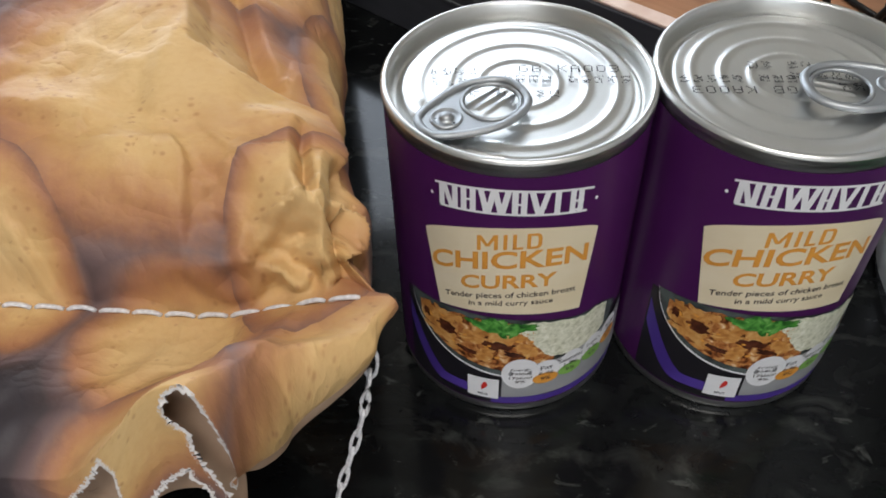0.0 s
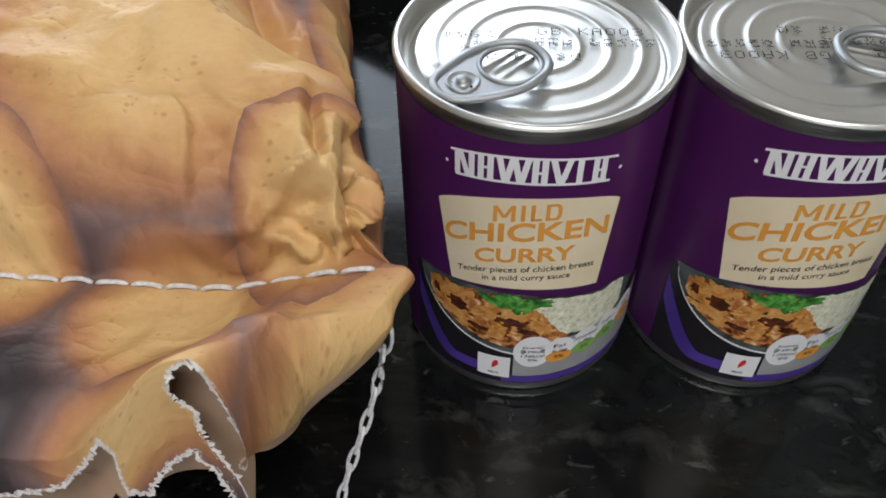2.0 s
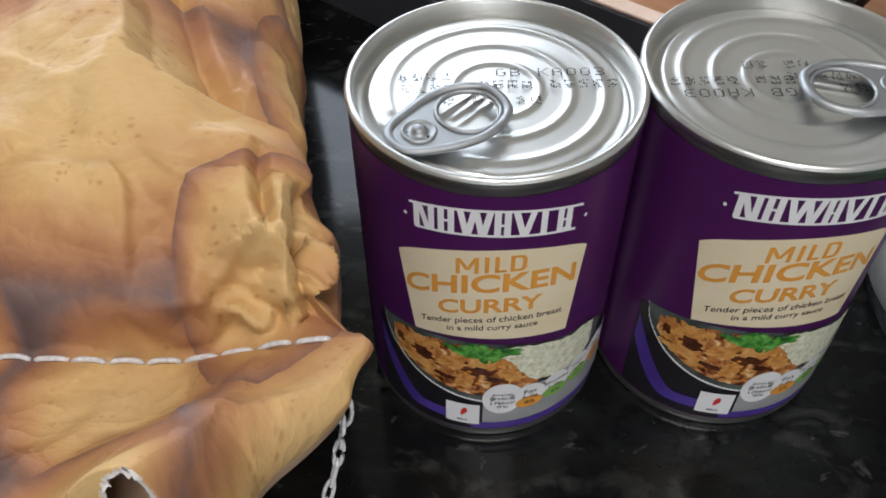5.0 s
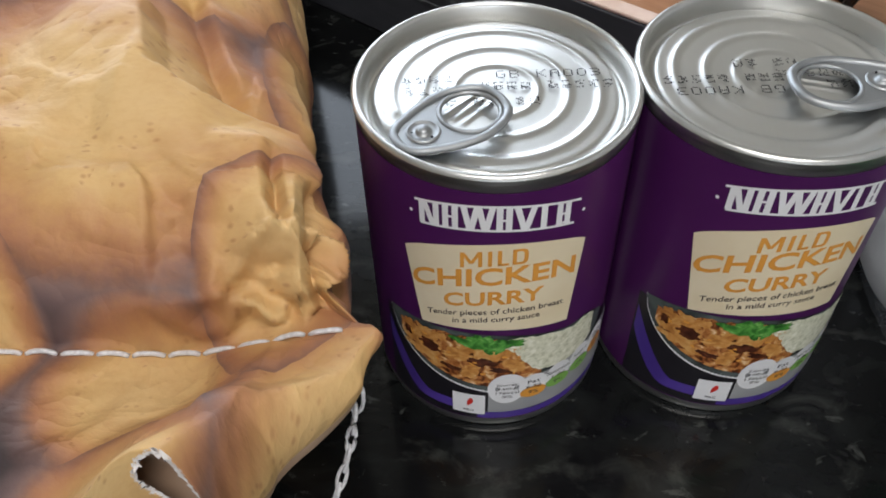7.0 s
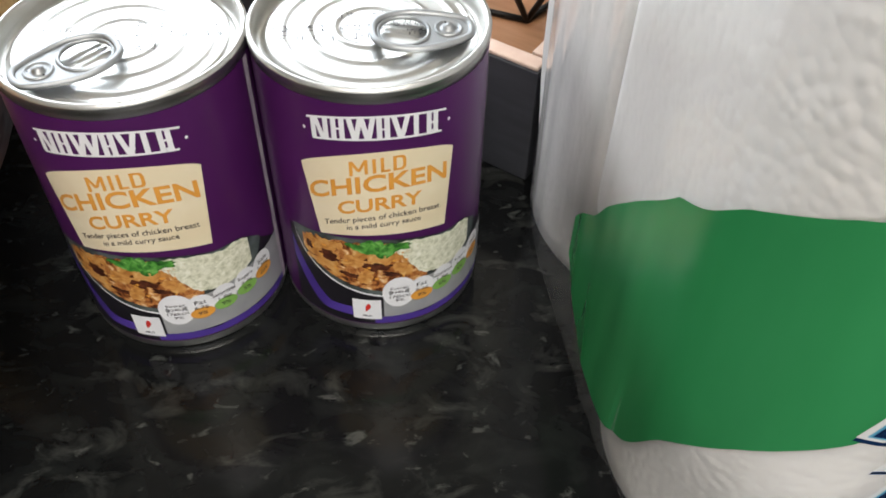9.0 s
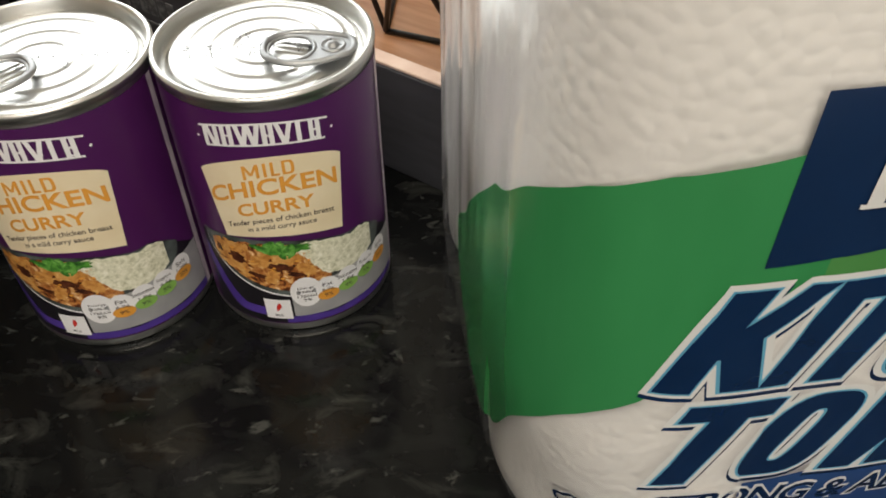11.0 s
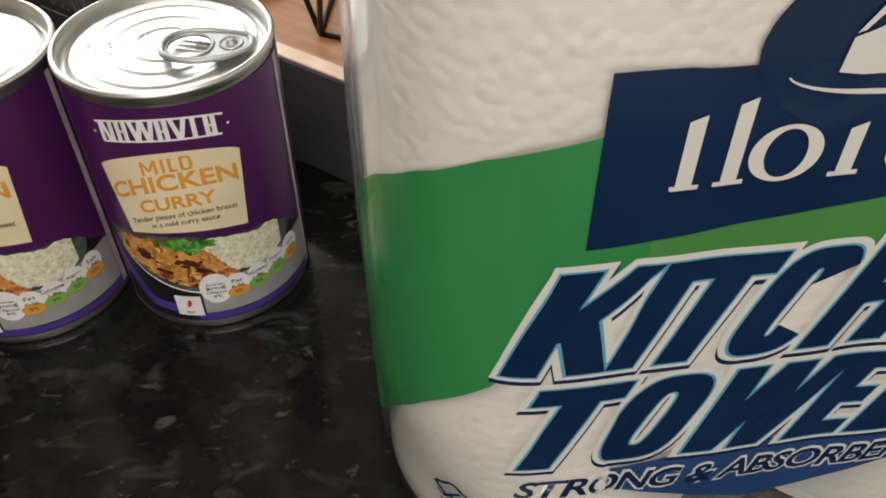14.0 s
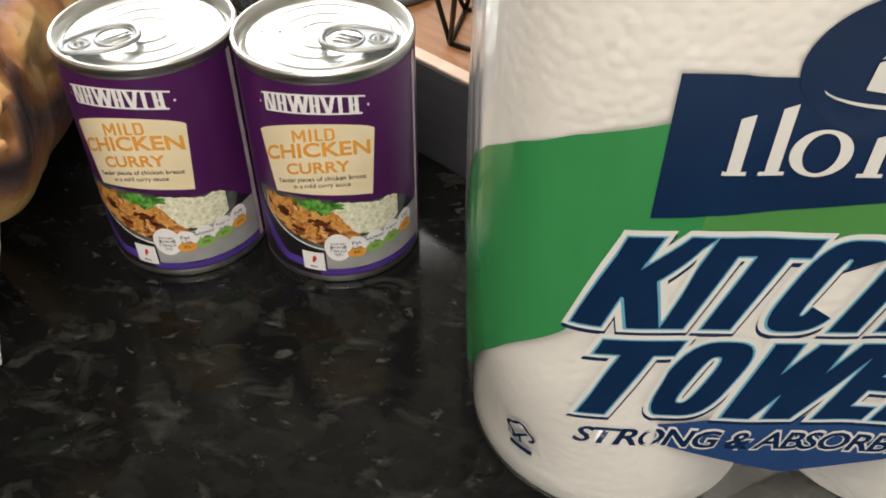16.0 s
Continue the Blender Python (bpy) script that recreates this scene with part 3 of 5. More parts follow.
        pr("lettering", b, ORANGE, 2)
    words("CHICKEN", -35.6, 35.0, 0.0723, 0.0795, ORANGE, 0.024)
    words("CURRY", -21.0, 21.0, 0.0640, 0.0698, ORANGE, 0.024)
    words("Tender pieces of chicken breast", -29.0, 31.0, 0.0592, 0.0623, GREYTEXT, 0.006)
    words("in a mild curry sauce", -17.3, 20.3, 0.0558, 0.0587, GREYTEXT, 0.006)

    # bowl of curry and rice
    def bx(u):
        return D(-52) + (D(63) - D(-52)) * u

    def bowl_top(x):
        u = (x - bx(0)) / (bx(1) - bx(0))
        return 0.0472 + 0.0048 * math.sin(u * math.pi) - 0.0085 * u * u + 0.0045 * sstep(0.75, 0.93, u) * (1 - u) * 6

    def bowl_bot(x):
        u = (x - bx(0)) / (bx(1) - bx(0))
        return bowl_top(x) - 0.0292 * max(0.0, 1 - abs(2 * u - 1) ** 2.1) ** 0.62

    pr("dark_table_print", region(D(-56), D(80), lambda x: min(bowl_top(x) - 0.001, 0.046), 0.0054, 50, 4), BLACKPRINT, 1)
    pr("violet_band", region(D(-55), D(-15), lambda x: 0.0140 + 0.026 * max(0.0, (D(-30) - x) / D(25)) ** 1.4, lambda x: 0.0092 + 0.020 * max(0.0, (D(-33) - x) / D(22)) ** 1.7, 30, 2), VIOLET, 2, "violet printed band")
    pr("violet_band", region(D(-6), D(78), lambda x: 0.0092 + 0.0005 * math.sin(x * 300), 0.0056, 30, 2), VIOLET, 2, "violet printed band")
    pr("bowl_outline", region(bx(0), bx(0.72), lambda x: bowl_bot(x) + 0.0003, lambda x: bowl_bot(x) - 0.0006, 50, 1), WHITE, 2)
    pr("bowl_inside", region(bx(0.002), bx(0.998), bowl_top, bowl_bot, 60, 6), BOWLGREY, 2, "dark glazed bowl print")

    def food_top(x):
        u = (x - bx(0)) / (bx(1) - bx(0))
        return bowl_top(x) - 0.0018 - 0.003 * math.exp(-u * 9) + 0.0012 * noise.noise((x * 420, 3.3, 0))

    def food_bot(x):
        return min(food_top(x), bowl_bot(x) + 0.0028)
    pr("curry", region(bx(0.06), bx(0.66), food_top, food_bot, 60, 6), CURRY, 3, "brown chicken curry print")
    pr("rice", region(bx(0.50), bx(0.92), lambda x: food_top(x) + 0.0010 * sstep(bx(0.46), bx(0.6), x), lambda x: max(food_bot(x), food_top(x) - 0.0030 - 0.0135 * sstep(bx(0.48), bx(0.66), x) - 0.0012 * noise.noise((x * 700, 1.0, 0))), 50, 6), RICE, 4, "white rice print")
    rnd = random.Random(11)

    def in_curry(lo, hi):
        """A place in the curry, clear of the bowl's edge."""
        u = rnd.uniform(lo, hi)
        x = bx(u)
        return x, food_bot(x) + (food_top(x) - food_bot(x)) * rnd.uniform(0.12, 0.90)
    for i in range(30):
        x, z = in_curry(0.10, 0.56)
        pr("chicken_piece", disc(x, z, rnd.uniform(0.0020, 0.0046), rnd.uniform(0.0014, 0.0028), 0.8, rnd.random() * 9, rnd.uniform(-0.5, 0.5)), CHUNK, 4)
    for deg, z, rx, ry in ((-28, 0.0395, 0.0034, 0.0022), (-4, 0.0372, 0.0042, 0.0020), (-40, 0.0415, 0.0016, 0.0022), (4, 0.0330, 0.0030, 0.0012), (-18, 0.0320, 0.0030, 0.0012)):
        pr("meat_piece", disc(D(deg), z, rx, ry, 0.6, rnd.random() * 9, -0.3), MEAT, 5)
    for i in range(14):
        x, z = in_curry(0.10, 0.58)
        pr("sauce_highlight", disc(x, z, rnd.uniform(0.0005, 0.0013), rnd.uniform(0.0003, 0.0006), 0.8, rnd.random() * 9, rnd.uniform(-0.6, 0.6), 12), AMBER, 5)
    for deg, z, rx, ry, ro in ((-9, 0.0460, 0.0046, 0.0019, -0.2), (-6, 0.0482, 0.0040, 0.0019, 0.5), (-1, 0.0470, 0.0050, 0.0018, 0.1), (5, 0.0470, 0.0050, 0.0017, 0.35), (-3, 0.0442, 0.0040, 0.0017, -0.5), (4, 0.0445, 0.0042, 0.0016, 0.6), (9, 0.0460, 0.0034, 0.0014, 0.1)):
        pr("coriander_leaf", disc(D(deg), z, rx, ry, 0.9, rnd.random() * 9, ro, 36), LEAF, 6)

    # nutrition strip
    pr("nutrition_strip", region(D(-0.8), D(77), lambda x: 0.0275 + 0.0045 * sstep(D(20), D(77), x) - 0.002 * math.exp(-((x - D(-0.8)) / 0.0012) ** 2), 0.0097, 40, 4), SILVER, 5, "silver grey nutrition strip")
    cells = ((8.0, 0.0212, 0.0052, WHITE, ("Energy", "738kJ/", "176kcal", "9%")), (20.5, 0.0212, 0.0040, AMBER, ("Fat", "6.2g", "9%")), (33.5, 0.0222, 0.0040, GREENDOT, ("Saturates", "1.8g", "9%")),
             (47.0, 0.0236, 0.0040, GREENDOT, ("Sugars", "4.4g", "5%")), (60.0, 0.0250, 0.0040, AMBER, ("Salt", "1.20g", "20%")))
    for deg, z, r, m, lines in cells:
        r *= 1.26
        pr("nutrition_disc", disc(D(deg), z + 0.0016, r * 0.92, r * (1.22 if m is WHITE else 1.10), n=32), WHITE, 6)
        if m is not WHITE:
            pr("nutrition_disc", disc(D(deg), z - 0.0022, r * 0.84, r * 0.56, n=24), m, 7)
        hh = 0.0086 / len(lines)
        for i, line in enumerate(lines):
            w = 0.00092 * (0.42 * len(line) + 0.9)
            zz = z + 0.0052 - hh * (i + 0.90)
            pr("lettering", lettering(line, D(deg) - w, D(deg) + w, zz, zz + hh * 0.66, 0.0), GREYTEXT, 8)
    # chilli mark
    pr("chilli_mark", region(D(-17.8), D(-2.2), lambda x: 0.0193, 0.0084, 8, 2), WHITE, 6, "small white chilli strength mark")
    c0 = D(-10)
    pr("chilli_icon", mapped(region(0, 1, lambda u: 0.0009 * math.sin(math.pi * min(1, u * 0.9 + 0.12)), lambda u: -0.0009 * math.sin(math.pi * min(1, u * 0.9 + 0.12)), 12, 2),
                             lambda x, y: Vector((c0 + 0.0007 - 0.0012 * x * x + y, 0.0172 - 0.0045 * x, 0))), RED, 7)
    pr("lettering", lettering("MILD", c0 - 0.0016, c0 + 0.0016, 0.0099, 0.0110, 0.02), GREYTEXT, 7)
    # overlap seam of the paper
    pr("paper_seam", region(D(78), D(82.5), 0.1055, 0.0050, 3, 8), SEAMWHITE, 2, "pale overlap seam of the label")
    return t


tin((0, 0, 0), 0.0, radians(3), (-0.0180, -0.0205), radians(35), "purple tin of chicken curry with unopened ring-pull lid")
tin((0.0746, 0.0065, 0), radians(3.7), radians(183), (0.0242, -0.0058), radians(186), "purple tin of chicken curry touching another, tab turned aside")

# ---------------------------------------------------------------- kitchen towel pack
C1 = Vector((0.2035, -0.0810, 0))
PU, PN = Vector((0.994, 0.110, 0)), Vector((0.110, -0.994, 0))
GAP, RR = 0.109, 0.0540
PACK_H = 0.232
pack = thing("kitchen_towel_pack", "white kitchen rolls in a printed clear film wrapper", "kitchen towels", at=Matrix.Identity(4))


def roll_mesh(c):
    bm = bmesh.new()
    prof = [(0.0190, 0.004), (0.0195, 0.0015), (0.040, 0.001), (RR - 0.006, 0.0008), (RR - 0.002, 0.002), (RR, 0.0055)] + [(RR, 0.0055 + (PACK_H - 0.014) * k / 24) for k in range(1, 25)] + [(RR - 0.002, PACK_H - 0.005), (0.0195, PACK_H - 0.004), (0.0190, PACK_H - 0.008)]
    lathe(bm, prof, 120)
    for v in bm.verts:
        a = math.atan2(v.co.y, v.co.x)
        # pressed square by their neighbours, round at the foot
        out = (math.cos(a) < 0) == (c in (0.0, 14.0)) and (math.sin(a) < 0) == (c < 10)
        pw = 3.0 if out else 40.0
        sq = (abs(math.cos(a)) ** pw + abs(math.sin(a)) ** pw) ** (-1 / pw)
        r = 1 + (sq - 1) * sstep(0.008, 0.075, v.co.z) * sstep(0.02, 0.05, math.hypot(v.co.x, v.co.y))
        r *= 1 + 0.003 * noise.noise((math.cos(a) * 1.5, math.sin(a) * 1.5, v.co.z * 14 + c))
        v.co.x *= r
        v.co.y *= r
    return bm


for k in range(4):
    o = part("paper_roll", roll_mesh(k * 7.0), PAPERTOWEL, pack, "white embossed kitchen paper roll")
    o.location = C1 + PU * (GAP * (k % 2)) - PN * (GAP * (k // 2))
    o.rotation_euler = (0, 0, math.atan2(PU.y, PU.x))
    part("cardboard_core", lathe(bmesh.new(), [(0.0188, 0.003), (0.0188, PACK_H - 0.006), (0.0178, PACK_H - 0.006), (0.0178, 0.003), (0.0188, 0.003)], 32), KRAFT, o)


SIDE = ((0.0, RR + 0.0009), (-0.0215, 0.0548), (-0.0340, 0.0505), (-0.0460, 0.0400), (-0.0535, 0.0220), (-0.0566, 0.0), (-0.0574, -0.0540), (-0.0566, -0.1090), (-0.0400, -0.1490), (0.0, -0.1650), (0.0545, -0.1655))
SIDE_S = [0.0]
for p_, q_ in zip(SIDE, SIDE[1:]):
    SIDE_S.append(SIDE_S[-1] + math.hypot(q_[0] - p_[0], q_[1] - p_[1]))


def side_at(s):
    """The slack side of the wrapper, s metres round from the flat front: smooth through the corners of SIDE."""
    s = min(s, SIDE_S[-1] - 1e-6)
    i = max(k for k in range(len(SIDE_S) - 1) if SIDE_S[k] <= s)
    f = (s - SIDE_S[i]) / (SIDE_S[i + 1] - SIDE_S[i])
    P = [Vector(SIDE[min(max(j, 0), len(SIDE) - 1)]) for j in (i - 1, i, i + 1, i + 2)]
    return 0.5 * (2 * P[1] + (P[2] - P[0]) * f + (2 * P[0] - 5 * P[1] + 4 * P[2] - P[3]) * f * f + (3 * P[1] - P[0] - 3 * P[2] + P[3]) * f ** 3)


def film_point(s, z, off=0.0):
    """A place on the wrapper: s runs along the front, negative round the first roll, past GAP round the second."""
    if 0 <= s <= GAP:
        n = RR + 0.0009 - 0.0006 * sstep(0.035, 0.055, s) * (1 - sstep(0.055, 0.075, s)) * (1 - 0.5 * sstep(0, 0.1, z))
        x, y, nx, ny = s, n, 0.0, 1.0
    else:
        t = -s if s < 0 else s - GAP
        sg = -1 if s < 0 else 1
        p, q = side_at(t), side_at(t + 0.001)
        d = (q - p).normalized() if (q - p).length > 1e-7 else Vector((1, 0))
        m = Vector((d.y, -d.x))
        if p.y > 0:
            p = p.lerp(p.normalized() * (RR + 0.0012), 1 - sstep(0.005, 0.075, z))
        p = p * (1 - 0.02 * (1 - sstep(0.0, 0.015, z)))
        x, y = (p.x, p.y) if sg < 0 else (GAP - p.x, p.y)
        nx, ny = (m.x if sg < 0 else -m.x), m.y
    w = 0.0006 * noise.noise((s * 60, z * 9, 2.0)) + 0.0002 * noise.noise((s * 90, z * 30, 5.0))
    w += 0.0005 * sstep(0.08, 0.13, abs(s)) * noise.noise((s * 110, z * 12, 8.0))
    w *= sstep(0.0, 0.02, abs(s) if s < 0 else 1)
    x, y = x + nx * (off + w), y + ny * (off + w)
    return C1 + PU * x + PN * y + Vector((0, 0, z))


def film_part(name, bm, material, layer, text=""):
    o = part(name, mapped(bm, lambda x, y: film_point(x, y, 0.00016 * layer)), material, WRAP, text)
    # ink on clear film
    o.visible_shadow = not name.startswith("letter")
    return o


bm = mapped(region(-SIDE_S[-1], GAP + SIDE_S[-1], PACK_H + 0.003, lambda s: 0.003 + 0.034 * math.sin(math.pi * min(1, max(0, (s - 0.012) / (GAP - 0.024)))) ** 2, 300, 46), lambda x, y: film_point(x, y))
WRAP = part("wrapper", bm, FILM, pack, "clear glossy plastic film wrapper")
WRAP.visible_shadow = False


GREEN_TOP = ((-0.150, 0.050), (-0.143, 0.066), (-0.128, 0.089), (-0.107, 0.112), (-0.089, 0.1262), (-0.062, 0.1470), (-0.050, 0.1562), (-0.036, 0.1655), (-0.026, 0.1690), (-0.014, 0.1722), (0.02, 0.1760), (0.06, 0.1775))
GREEN_BOT = ((-0.150, 0.046), (-0.143, 0.036), (-0.130, 0.024), (-0.113, 0.0175), (-0.092, 0.0215), (-0.079, 0.0400), (-0.066, 0.0595), (-0.046, 0.0845), (-0.032, 0.0975), (-0.022, 0.1120), (-0.010, 0.1290), (0.02, 0.1300))


def along(tab, v):
    v = min(max(v, tab[0][0]), tab[-1][0])
    for (a, fa), (b_, fb) in zip(tab, tab[1:]):
        if v <= b_:
            return fa + (fb - fa) * (v - a) / (b_ - a)


def green_top(s):
    return (along(GREEN_TOP, s - 0.015) + along(GREEN_TOP, s) + along(GREEN_TOP, s + 0.015)) / 3


def green_bot(s):
    return (along(GREEN_BOT, s - 0.004) + along(GREEN_BOT, s) + along(GREEN_BOT, s + 0.004)) / 3


film_part("green_band", region(-0.149, -0.002, green_top, green_bot, 110, 18), FILMGREEN, 1, "bright green printed band")
film_part("green_band", region(-0.002, GAP + 0.090, lambda s: green_top(min(s, 0.05)), lambda s: 0.1303, 80, 10), FILMGREEN2, 1, "pale green printed band")


def ban_bot(s):
    return 0.1438 + 0.0070 * sstep(-0.0145, 0.06, s) - 0.004 * sstep(0.06, 0.125, s)


film_part("navy_banner", region(-0.0148, 0.124, lambda s: 0.1840 - 0.0012 * sstep(-0.0148, 0.02, s), ban_bot, 60, 8), FILMNAVY, 2, "navy blue brand banner")
film_part("navy_hat", disc(0.050, 0.186, 0.0400, 0.0215, 0.0, 1.3, n=64), FILMNAVY, 3, "navy blue rounded emblem")


def swirl(cx, cz, rx, rz, a0, a1, thick):
    """A curved stroke that tapers to both ends."""
    b = bmesh.new()
    rows = []
    for i in range(41):
        f = i / 40
        a = a0 + (a1 - a0) * f
        w = thick * (0.25 + 0.75 * math.sin(math.pi * f))
        rows.append([b.verts.new((cx + (rx + q * w) * math.cos(a), cz + (rz + q * w) * math.sin(a), 0)) for q in (-0.5, 0.5)])
    for p, q in zip(rows, rows[1:]):
        b.faces.new((p[0], p[1], q[1], q[0]))
    return b


film_part("white_swirl", swirl(0.0455, 0.1805, 0.0290, 0.0050, math.pi * 1.03, math.pi * 1.97, 0.0013), FILMWHITE, 4)
film_part("white_leaf", slice_x(poly([(0.0250, 0.1806), (0.0256, 0.1872), (0.0290, 0.1884), (0.0400, 0.1936), (0.0500, 0.1975), (0.0600, 0.1985), (0.0655, 0.1890), (0.0650, 0.1812), (0.0550, 0.1798), (0.0400, 0.1794), (0.0300, 0.1797)]), 0.004), FILMWHITE, 4, "white leaf shape")
film_part("white_leaf", slice_x(poly([(0.0258, 0.1880), (0.0272, 0.1884), (0.0320, 0.1945), (0.0370, 0.2000), (0.0352, 0.2004), (0.0300, 0.1945)]), 0.004), FILMWHITE, 4, "white leaf shape")

# brand word: plain strokes and bowls in its colour
bz = 0.1576
for s0, h, w in ((0.0004, 0.0165, 0.0032), (0.0092, 0.0190, 0.0032), (0.0318, 0.0118, 0.0032), (0.0496, 0.0112, 0.0030), (0.0562, 0.0190, 0.0032), (0.0660, 0.0118, 0.0030), (0.0790, 0.0118, 0.0034)):
    film_part("brand_word_stroke", region(s0, s0 + w, lambda s: bz + h - 0.0012 * (1 - (s - s0) / w), lambda s: bz, 6, 2), FILMWHITE, 4)
    film_part("brand_word_foot", region(s0 - 0.0014, s0 + w + 0.0014, bz + 0.0007, bz - 0.0004, 6, 1), FILMWHITE, 4)
for c, rx, cz, rz in ((0.0207, 0.0070, bz + 0.0060, 0.0066), (0.0458, 0.0048, bz + 0.0036, 0.0040)):
    b = bmesh.new()
    n = 40
    o1 = [b.verts.new((c + rx * math.cos(6.2832 * k / n), cz + rz * math.sin(6.2832 * k / n), 0)) for k in range(n)]
    i1 = [b.verts.new((c + (rx - 0.0030) * math.cos(6.2832 * k / n), cz + (rz - 0.0010) * math.sin(6.2832 * k / n), 0)) for k in range(n)]
    for k in range(n):
        b.faces.new((o1[k], o1[(k + 1) % n], i1[(k + 1) % n], i1[k]))
    film_part("brand_word_bowl", b, FILMWHITE, 4)


def film_words(body, s0, s1, z0, z1, lean, fat, rims):
    for extra, m, layer, dz, nm in rims:
        b = slice_x(lettering(body, s0, s1, z0, z1, fat + extra, lean, 0.92), 0.004)
        if extra > fat:
            cx, cz = (s0 + s1) / 2, (z0 + z1) / 2
            gx, gz = 1 + 0.0026 * extra / 0.06 / (s1 - s0), 1 + 0.0030 * extra / 0.06 / (z1 - z0)
            for v in b.verts:
                yy = v.co.y - cz
                v.co.x = cx + (v.co.x - cx) * gx
                v.co.y = cz + yy * gz
        for v in b.verts:
            v.co.y += dz
        film_part(nm, b, m, layer)


def headline(word, places, z0, z1, first):
    """Leaning block capitals: navy with a pale blue edge and a white outline over a navy shadow."""
    for k, (grow, dz, m, nm) in enumerate(((0.0021, -0.0016, FILMNAVY, "letter_shadow"), (0.0020, 0.0, FILMWHITE, "letter_outline"), (0.0006, -0.0002, FILMSKY, "letter_edge"), (0.0, 0.0, FILMNAVY, "lettering"))):
        for j, (letter, (sa, sb)) in enumerate(zip(word, places)):
            b = slice_x(block_letter(letter, sa, sb, z0 + dz, z1 + dz, 0.0079, 0.32, grow), 0.003)
            film_part(nm, b, m, first + k + 0.12 * (j % 2))


headline("KITCHEN", ((-0.0295, -0.0092), (-0.0072, 0.0000), (0.0002, 0.0190), (0.0200, 0.0382), (0.0402, 0.0612), (0.0640, 0.0805), (0.0830, 0.1040)), 0.1045, 0.1380, 3)
headline("TOWELS", ((-0.0310, -0.0085), (-0.0065, 0.0140), (0.0165, 0.0460), (0.0470, 0.0620), (0.0645, 0.0785), (0.0805, 0.0975)), 0.0660, 0.1000, 7)
film_part("blue_ribbon", region(0.002, 0.088, lambda s: 0.0655 - 0.006 * (1 - sstep(0.0, 0.03, s)), lambda s: 0.0350 + 0.30 * abs(s - 0.047) * (1 + 2 * abs(s - 0.047)), 40, 6), FILMMID, 2, "blue printed ribbon")
film_words("STRONG & ABSORBENT", -0.0240, 0.0960, 0.0488, 0.0580, 0.22, 0.024, ((0.04, FILMWHITE, 4, 0.0, "letter_outline"), (0.0, FILMNAVY, 5, 0.0, "lettering")))
# small paper-source mark: plain tree outline and bar
b = bmesh.new()
tube(b, [(-0.0435 + (0.0052 + 0.0008 * math.cos(a * 1.4)) * math.cos(a / 3.0), 0.0372 + (0.0052 + 0.0008 * math.cos(a * 1.4)) * math.sin(a / 3.0), 0) for a in range(-2, 14)], 0.0007, 6)
tube(b, [(-0.0495, 0.0335, 0), (-0.0470, 0.0312, 0), (-0.0440, 0.0350, 0), (-0.0405, 0.0385, 0)], 0.0007, 6)
tube(b, [(-0.0440, 0.0350, 0), (-0.0436, 0.0308, 0)], 0.0006, 6)
for v in b.verts:
    v.co.z = 0
film_part("source_mark", b, FILMNAVY, 3, "small navy leaf mark")
film_part("source_mark_bar", region(-0.0485, -0.0385, 0.0288, 0.0258, 6, 1), FILMNAVY, 3)
# gathered film between the rolls at the foot
bm = bmesh.new()
g = []
for i in range(25):
    s = i / 24
    row = []
    for j in range(9):
        t = j / 8
        x = 0.030 + 0.050 * s
        y = RR * (0.20 + 0.62 * t + 0.10 * abs(2 * s - 1))
        z = 0.0012 + 0.0018 * abs(noise.noise((s * 14, t * 6, 1.0))) + 0.0006 * abs(noise.noise((s * 40, t * 12, 3.0)))
        row.append(bm.verts.new(C1 + PU * x + PN * y + Vector((0, 0, z))))
    g.append(row)
for a, b_ in zip(g, g[1:]):
    for j in range(8):
        bm.faces.new((a[j], b_[j], b_[j + 1], a[j + 1]))
o = part("film_gather", bm, FILM, pack, "crinkled clear film between the rolls")
o.visible_shadow = False

# ---------------------------------------------------------------- tray and what stands in it
TD, TN = Vector((0.8117, -0.584, 0)), Vector((0.584, 0.8117, 0))
T0 = Vector((-0.1650, 0.2682, 0))
TL, TW, TH, TT = 0.372, 0.300, 0.058, 0.009
tray_m = Matrix(((TD.x, TN.x, 0, T0.x), (TD.y, TN.y, 0, T0.y), (0, 0, 1, 0), (0, 0, 0, 1)))
tray = thing("wooden_tray", "charcoal painted wooden tray with bare wood edges", "tray", at=tray_m)
part("tray_base", box(bmesh.new(), (TT, TT, 0.002), (TL - TT, TW - TT, 0.010), 0.0008), TRAYWOOD, tray, "orange brown wooden tray base", smooth=False)
for lo, hi in (((0, 0, 0), (TL, TT, TH - 0.001)), ((0, TW - TT, 0), (TL, TW, TH - 0.001)), ((0, TT, 0), (TT, TW - TT, TH - 0.001)), ((TL - TT, TT, 0), (TL, TW - TT, TH - 0.001))):
    sd = part("tray_side", box(bmesh.new(), lo, hi, 0.0008), TRAYDARK, tray, smooth=False)
    part("bare_edge", box(bmesh.new(), (lo[0] + 0.0006, lo[1] + 0.0006, TH - 0.0009), (hi[0] - 0.0006, hi[1] - 0.0006, TH + 0.0008), 0.0006), TRAYEDGE, sd, "bare pale wood edge", smooth=False)
bm = bmesh.new()
cx = 0.150
for w, gap in ((0.006, 0.0022), (0.006, 0.0022), (0.006, 0.002), (0.005, 0.002), (0.005, 0.002), (0.005, 0.002), (0.005, 0.003)):
    box(bm, (cx, -0.0006, 0.0335), (cx + w, 0.0, 0.0445))
    cx += w + gap
box(bm, (0.142, -0.0006, 0.0275), (cx + 0.002, 0.0, 0.0288))
part("faded_print", bm, TRAYPRINT, tray, "faded grey printed mark", smooth=False)


def tray_place(x, y, z=0.0):
    return tray_m @ Vector((x, y, z))


